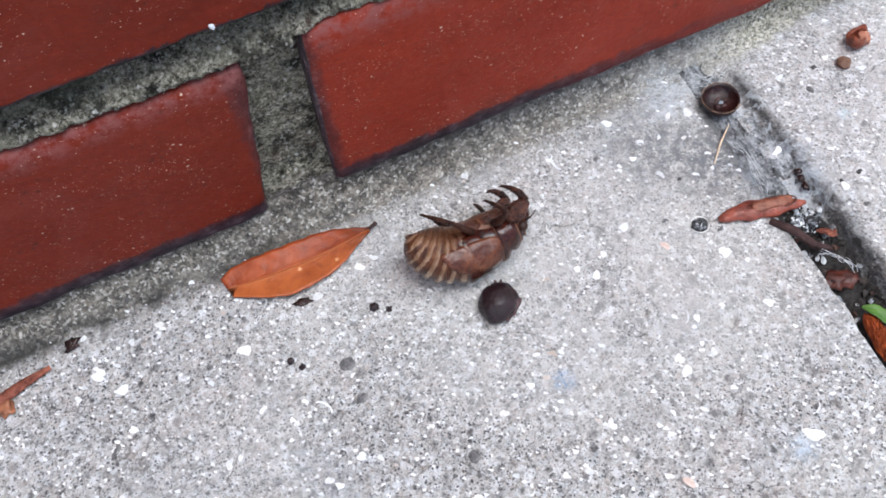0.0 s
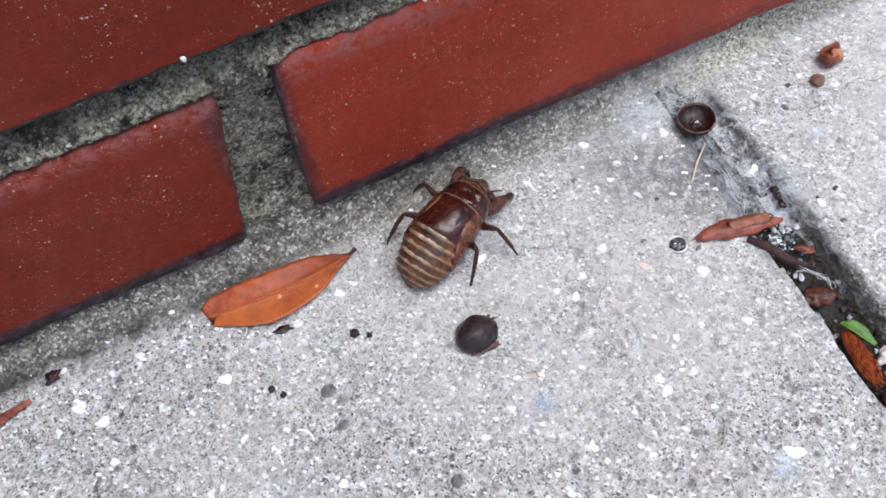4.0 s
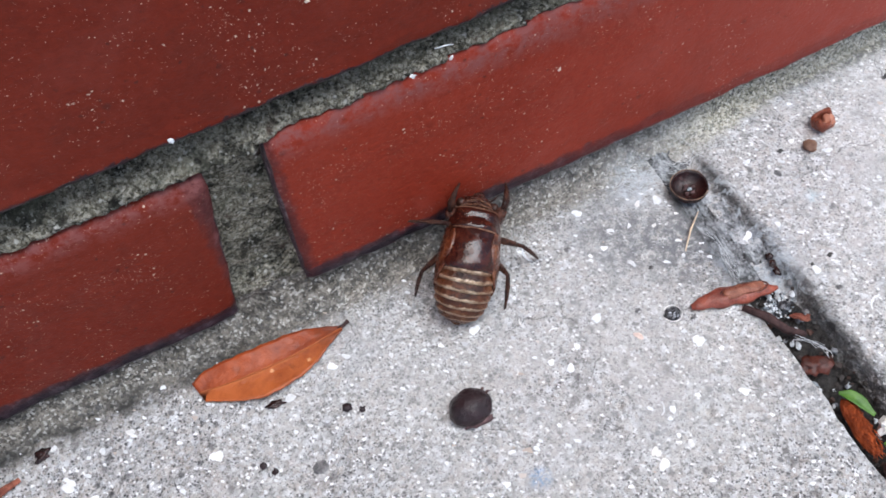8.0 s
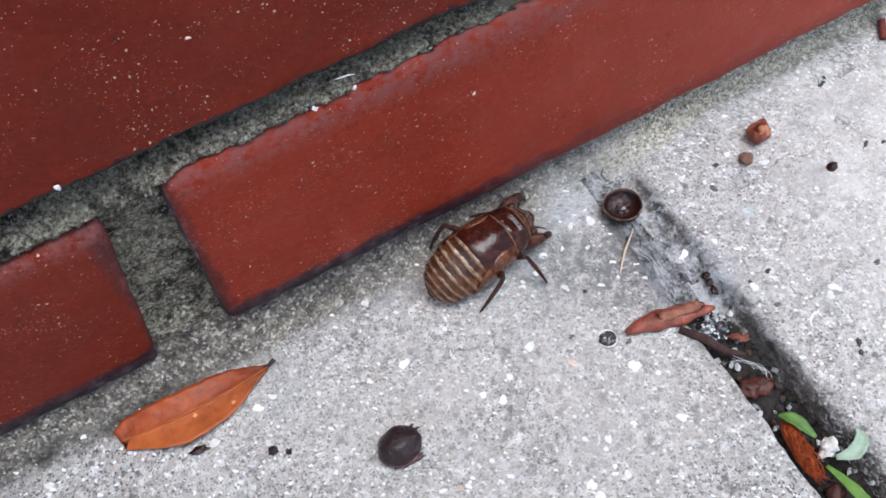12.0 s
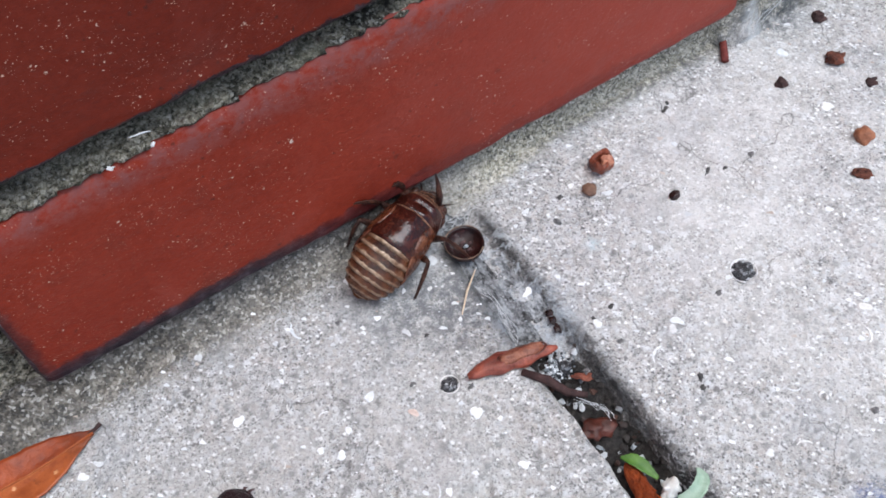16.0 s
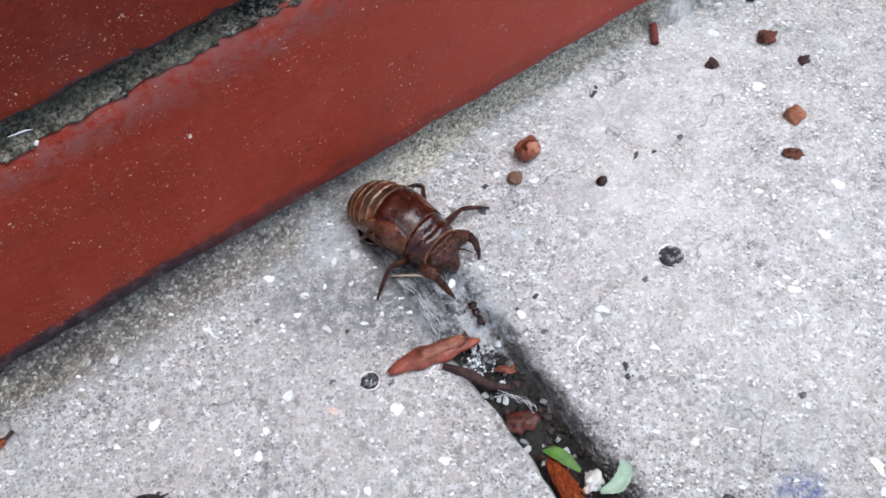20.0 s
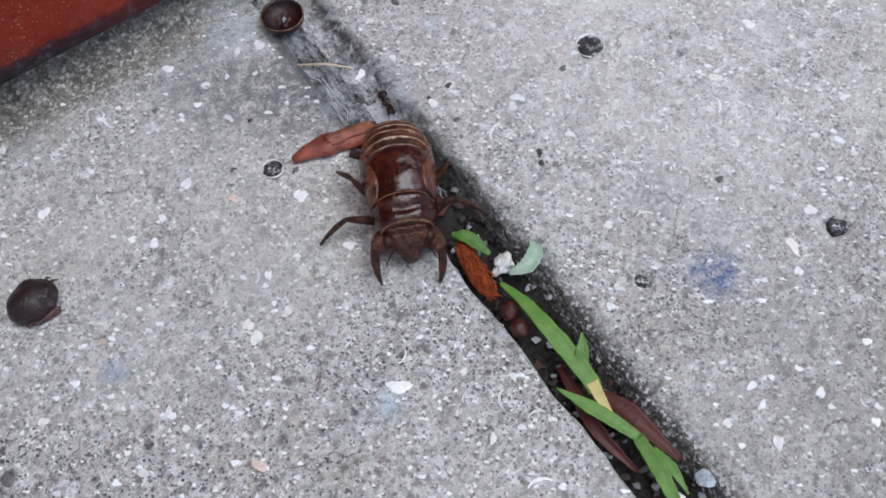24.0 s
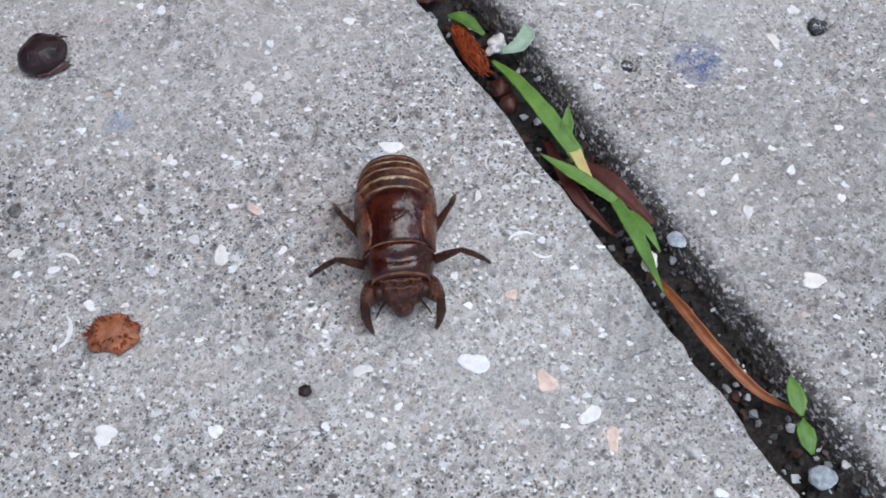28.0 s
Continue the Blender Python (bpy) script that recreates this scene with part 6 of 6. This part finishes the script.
# ---- movement ----
NYMPH = [
    (0, 0.0233, -0.0300, 0.0078, 3.1, 0.0, 124),
    (0.2, 0.0211, -0.0347, 0.0078, 16.2, 0.0, 124),
    (0.4, 0.0232, -0.0330, 0.0078, 1.3, 0.0, 124),
    (0.6, 0.0243, -0.0311, 0.0078, 2.3, 0.0, 124),
    (0.8, 0.0238, -0.0301, 0.0078, 9.9, 0.0, 124),
    (1, 0.0206, -0.0331, 0.0078, 19.7, 0.0, 138),
    (1.2, 0.0208, -0.0317, 0.0078, 14.3, 0.0, 124),
    (1.4, 0.0254, -0.0334, 0.0078, 6.1, 0.0, 124),
    (1.6, 0.0249, -0.0321, 0.0078, 6.8, 0.0, 124),
    (1.8, 0.0243, -0.0342, 0.0078, 8.6, 0.0, 124),
    (2, 0.0264, -0.0360, 0.0078, 3.1, 0.0, 124),
    (2.2, 0.0269, -0.0359, 0.0078, 2.1, 0.0, 124),
    (2.4, 0.0268, -0.0323, 0.0078, 21.3, 0.0, 124),
    (2.6, 0.0194, -0.0231, 0.0078, 22.3, 0.0, 70),
    (2.8, 0.0146, -0.0176, 0.0066, 38.9, 0.0, 10),
    (3, 0.0170, -0.0180, 0.0077, 34.2, 4.1, 0),
    (3.2, 0.0179, -0.0173, 0.0077, 34.6, 3.4, 4),
    (3.5, 0.0217, -0.0186, 0.0076, 28.7, 3.1, 5),
    (5.5, 0.0361, -0.0152, 0.0086, 31.9, 6.4, 8),
    (6, 0.0369, -0.0148, 0.0089, 33.4, 7.1, 9),
    (6.5, 0.0368, -0.0162, 0.0112, 42.0, 15.0, 11),
    (7, 0.0358, -0.0146, 0.0125, 54.5, 20.0, 12),
    (7.5, 0.0375, -0.0122, 0.0123, 56.2, 20.0, 12),
    (8, 0.0390, -0.0126, 0.0123, 52.5, 19.0, 13),
    (8.5, 0.0399, -0.0138, 0.0123, 41.0, 18.0, 14),
    (9, 0.0406, -0.0135, 0.0122, 35.0, 17.0, 14),
    (9.5, 0.0418, -0.0133, 0.0114, 31.5, 14.0, 14),
    (10, 0.0457, -0.0121, 0.0094, 24.0, 8.0, 15),
    (10.5, 0.0520, -0.0104, 0.0079, 17.7, 2.4, 15),
    (11, 0.0564, -0.0099, 0.0072, 11.2, 0.0, 15),
    (11.5, 0.0617, -0.0123, 0.0072, 10.1, 0.0, 15),
    (12, 0.0639, -0.0117, 0.0072, 11.3, 0.0, 15),
    (12.5, 0.0677, -0.0101, 0.0072, 13.2, 0.0, 15),
    (13, 0.0696, -0.0101, 0.0074, 12.1, 0.8, 15),
    (13.5, 0.0744, -0.0093, 0.0078, 16.2, 2.3, 15),
    (15.5, 0.0865, -0.0090, 0.0083, 26.8, 4.0, 15),
    (16, 0.0880, -0.0087, 0.0079, 22.8, 2.4, 15),
    (16.5, 0.0924, -0.0088, 0.0075, 18.3, 1.6, 12),
    (17, 0.0946, -0.0099, 0.0070, 2.9, 0.0, 10),
    (17.5, 0.0994, -0.0105, 0.0068, -10.3, 0.0, 5),
    (18, 0.1026, -0.0110, 0.0066, -15.7, 0.0, 0),
    (18.5, 0.1055, -0.0118, 0.0066, -25.0, 0.0, -1),
    (19, 0.1072, -0.0108, 0.0065, -37.2, 0.0, -2),
    (19.5, 0.1090, -0.0147, 0.0065, -58.0, 0.0, -3),
    (20, 0.1068, -0.0185, 0.0064, -74.0, 0.0, -4),
    (20.5, 0.1129, -0.0213, 0.0065, -86.0, 0.0, -3),
    (22.5, 0.1069, -0.0507, 0.0066, -100.8, 0.0, 0),
    (23, 0.1056, -0.0600, 0.0066, -102.2, 0.0, 0),
    (23.5, 0.1002, -0.0638, 0.0071, -113.5, 1.7, 0),
    (24, 0.0972, -0.0693, 0.0068, -116.0, 0.9, 0),
    (24.5, 0.0924, -0.0733, 0.0087, -117.4, 7.9, 0),
    (25, 0.0898, -0.0796, 0.0075, -118.7, 3.5, 0),
    (25.5, 0.0834, -0.0872, 0.0085, -122.6, 7.0, 0),
    (26, 0.0776, -0.0958, 0.0066, -115.3, 0.0, 0),
    (26.5, 0.0720, -0.1020, 0.0066, -115.1, 0.0, 0),
    (27, 0.0692, -0.1075, 0.0066, -120.2, 0.0, 0),
    (27.5, 0.0668, -0.1139, 0.0066, -119.9, 0.0, 0),
    (28, 0.0632, -0.1232, 0.0066, -117.3, 0.0, 0),
]


def body_at(t):
    """The nymph's pose at t, between its rows."""
    rows = NYMPH
    i = max(j for j, r in enumerate(rows) if r[0] <= t)
    a, b = rows[i], rows[min(i + 1, len(rows) - 1)]
    u = 0.0 if b[0] == a[0] else (t - a[0]) / (b[0] - a[0])
    ma, mb = nymph_pose(a), nymph_pose(b)
    q = ma.to_quaternion().slerp(mb.to_quaternion(), u)
    return Matrix.LocRotScale(ma.translation.lerp(mb.translation, u), q, None)


def nymph_pose(r):
    t, x, y, zz, heading, pitch, roll = r
    return Matrix.Translation((x, y, zz)) @ Matrix.Rotation(radians(heading), 4, "Z") @ Matrix.Rotation(radians(-pitch), 4, "Y") @ Matrix.Rotation(radians(roll), 4, "X")


def on_ground(p):
    """A foothold: on the slab, or on the wall's face where it would lie behind it."""
    if p.y > -0.001:
        return Vector((p.x, -0.001, min(0.007, p.y + 0.001)))
    return Vector((p.x, p.y, 0.0002))


def foothold(t, rest):
    p = body_at(min(max(t, 2.8), 28.0)) @ Vector((rest[0] * NYMPH_MM, rest[1] * NYMPH_MM, -0.0068))
    return on_ground(p)


# while it lies on its side: seconds, then x and z of the feet: front left, front right, hind left, hind right
PADDLE = [
    (0.0, 12.0, -11.5, 10.0, -11.0, -9.5, -13.2, -6.0, -11.0),
    (0.2, 7.0, -16.0, 9.0, -14.0, -6.5, -11.5, -9.0, -13.0),
    (0.4, 9.5, -14.0, 8.0, -11.5, -4.5, -10.5, -6.0, -11.0),
    (0.6, 15.5, -9.5, 12.0, -9.5, -11.5, -13.0, -7.0, -11.0),
    (0.8, 12.5, -12.5, 8.0, -12.5, -6.0, -11.5, -4.0, -10.5),
    (1.0, 4.0, -14.5, 9.0, -12.0, -14.0, -11.5, -7.0, -11.0),
    (1.2, 13.0, -9.5, 10.0, -9.5, -5.0, -11.0, -4.0, -10.5),
    (1.4, 14.5, -11.5, 11.0, -11.5, -8.0, -12.0, -6.0, -11.0),
    (1.6, 14.0, -12.0, 6.5, -13.5, -11.5, -12.5, -7.0, -11.0),
    (1.8, 17.0, -10.5, 8.0, -13.0, -11.5, -12.0, -7.0, -11.0),
    (2.0, 11.0, -12.5, 9.0, -11.0, -5.0, -11.0, -5.0, -10.5),
    (2.2, 13.5, -12.0, 11.0, -11.5, -9.5, -12.5, -6.0, -11.0),
    (2.4, 12.5, -12.0, 8.0, -13.0, -12.0, -12.5, -7.0, -11.0),
    (2.6, 12.0, -10.0, 9.0, -10.0, -9.0, -9.0, -8.0, -9.0),
]


def foot_at(t, leg, rest, s, stride=0.7):
    """Where the foot is, in the body's space."""
    inv = body_at(t).inverted()
    if t < 2.55:
        # on its side: the front legs reach out, the hind legs stretch along the belly
        if leg == "middle_leg":
            w = math.sin(t * 5.2 + (0.9 if s > 0 else 0))
            return Vector(((5.5 + 1.2 * w) * MM, 4.2 * s * MM, (-9.2 - 0.7 * w) * MM))
        col = (1 if s > 0 else 3) + (4 if leg == "hind_leg" else 0)
        ts = [r[0] for r in PADDLE]
        return Vector((float(np.interp(t, ts, [r[col] for r in PADDLE])) * MM, (4.0 if leg == "front_leg" else 3.4) * s * MM, float(np.interp(t, ts, [r[col + 1] for r in PADDLE])) * MM))
    order = {"front_leg": 0.0, "middle_leg": 0.5, "hind_leg": 0.0}[leg] + (0.5 if s < 0 else 0.0)
    c = t / stride + order
    n, u = math.floor(c), c - math.floor(c)
    here = foothold((n + 0.5 - order) * stride, rest)
    if u > 0.62:
        nxt = foothold((n + 1.5 - order) * stride, rest)
        v = (u - 0.62) / 0.38
        v = v * v * (3 - 2 * v)
        here = here.lerp(nxt, v) + Vector((0, 0, 0.0022 * math.sin(math.pi * v)))
    p = inv @ here
    grip = float(slope(np.array(t), 6.2, 6.8) * (1 - slope(np.array(t), 9.8, 10.4)) + slope(np.array(t), 14.4, 15.2) * (1 - slope(np.array(t), 16.2, 16.8))) if leg == "front_leg" or (s > 0 and leg == "middle_leg") else 0.0
    if grip:
        # it paws at the brick above it
        o = body_at(t).translation
        beat = math.sin(t * 4.3 + (2.0 if leg == "middle_leg" else 0.0))
        dx, high = (-0.0098, 0.0215) if leg == "middle_leg" else (0.0030, 0.0258) if s > 0 else (0.0165, 0.0175)
        return (inv @ here).lerp(inv @ Vector((o.x + dx + 0.0012 * beat, -0.0014, high + 0.0014 * beat)), grip)
    p.y = s * min(max(s * p.y, abs(rest[1]) * 0.55 * MM), abs(rest[1]) * 1.3 * MM)
    p.x = min(max(p.x, (rest[0] - 5) * MM), (rest[0] + 5) * MM)
    return p


def solve_leg(hip, foot, a, b, s, aim):
    """Two-link leg with its knee up: the thigh's pose in the body and the shin's in the thigh."""
    hip = Vector(hip) * NYMPH_MM
    a, b = a * NYMPH_MM, b * NYMPH_MM
    d = foot - hip
    reach = min(max(d.length, abs(a - b) + 0.0012), a + b - 0.0004)
    d.normalize()
    up = Vector(aim)
    side = d.cross(up)
    side = side.normalized() if side.length > 1e-5 else Vector((0, 1, 0))
    nrm = side.cross(d).normalized()
    ca = (a * a + reach * reach - b * b) / (2 * a * reach)
    ang = math.acos(max(-1, min(1, ca)))
    x = (d * math.cos(ang) + nrm * math.sin(ang)).normalized()
    zz = (nrm * math.cos(ang) - d * math.sin(ang)).normalized()
    y = zz.cross(x)
    thigh = Matrix(((x.x, y.x, zz.x, hip.x), (x.y, y.y, zz.y, hip.y), (x.z, y.z, zz.z, hip.z), (0, 0, 0, 1)))
    cb = (a * a + b * b - reach * reach) / (2 * a * b)
    bend = math.pi - math.acos(max(-1, min(1, cb)))
    return thigh, Matrix.Translation((a, 0, 0)) @ Matrix.Rotation(bend, 4, "Y")


def knee_aim(t, leg, s):
    """Which way the knee points: up when it walks, out from the belly when it lies on its side."""
    lying = Vector({"front_leg": (0.9, 0.7 * s, -0.1), "middle_leg": (0.4, 0.8 * s, -0.5), "hind_leg": (-0.2, 0.9 * s, -0.2)}[leg])
    return lying.lerp(Vector((0, 0.35 * s, 1)), float(slope(np.array(t), 2.4, 2.9)))


def curl_at(t):
    """How far each ring of the abdomen bends towards the belly, in degrees."""
    if t <= 2.5:
        return 9.0 - 3 * math.exp(-((t - 1.0) / 0.12) ** 2) - 2.5 * math.exp(-((t - 0.2) / 0.1) ** 2)
    return 9.0 * max(0.0, 1 - (t - 2.5) / 0.4) + 4.0 * min(1.0, (t - 2.5) / 0.4)


def motions():
    walk(nymph, [(r[0], nymph_pose(r)) for r in NYMPH])
    times = [i * 0.1 for i in range(30)] + [3 + i * 0.25 for i in range(101)]
    for (thigh, shin), name, hip, a, b, rest, s in legs:
        rows = [(t, *solve_leg(hip, foot_at(t, name, rest, s), a, b, s, knee_aim(t, name, s))) for t in times]
        walk(thigh, [(t, m) for t, m, _ in rows])
        walk(shin, [(t, m) for t, _, m in rows])
    ts = [0, 0.2, 0.5, 0.8, 1.0, 1.2, 1.6, 2.0, 2.5, 2.7, 2.9, 28.0]
    for i, seg in enumerate(abdomen):
        rows = []
        for t in ts:
            m = Matrix.Identity(4)
            for k in range(i + 1) if i == 0 else range(1, i + 1):
                h = Matrix.Translation((SEGMENTS[k][0] * NYMPH_MM, 0, HINGE_Z * NYMPH_MM))
                m = m @ h @ Matrix.Rotation(radians(-curl_at(t)), 4, "Y") @ h.inverted()
            rows.append((t, m))
        walk(seg, rows)
    # the berry is nudged, the needle and the cap are pushed aside
    walk(black_berry, [(0, pose(0.0234, -0.0438, 0, 0, 0, 40)), (0.9, pose(0.0234, -0.0438, 0, 0, 0, 40)), (2.2, pose(0.0224, -0.0446, 0, 0, 0, 20)), (2.8, pose(0.0222, -0.0455, 0, 0, 0, 0)), (28, pose(0.0222, -0.0455, 0, 0, 0, 0))])
    walk(needle, [(0, pose(0.0959, -0.0276, 0, 0, 0, 42.5)), (18.1, pose(0.0959, -0.0276, 0, 0, 0, 42.5)), (18.45, pose(0.1027, -0.0296, 0.0004, 0, 0, -41)), (20.0, pose(0.1024, -0.0297, 0.0004, 0, 0, -40)), (28, pose(0.1024, -0.0297, 0.0004, 0, 0, -40))])
    walk(cap, [(0, pose(0.1019, -0.0164, 0.0003)), (17.0, pose(0.1019, -0.0164, 0.0003)), (17.6, pose(0.1026, -0.0196, 0.0003, 0, 0, 15)), (18.0, pose(0.1033, -0.0212, 0.0003, 0, 0, 25)), (18.6, pose(0.1034, -0.0212, 0.0003, 0, 0, 25)), (20.2, pose(0.1013, -0.0128, 0.0003, 0, 0, 40)), (28, pose(0.1013, -0.0128, 0.0003, 0, 0, 40))])


motions()
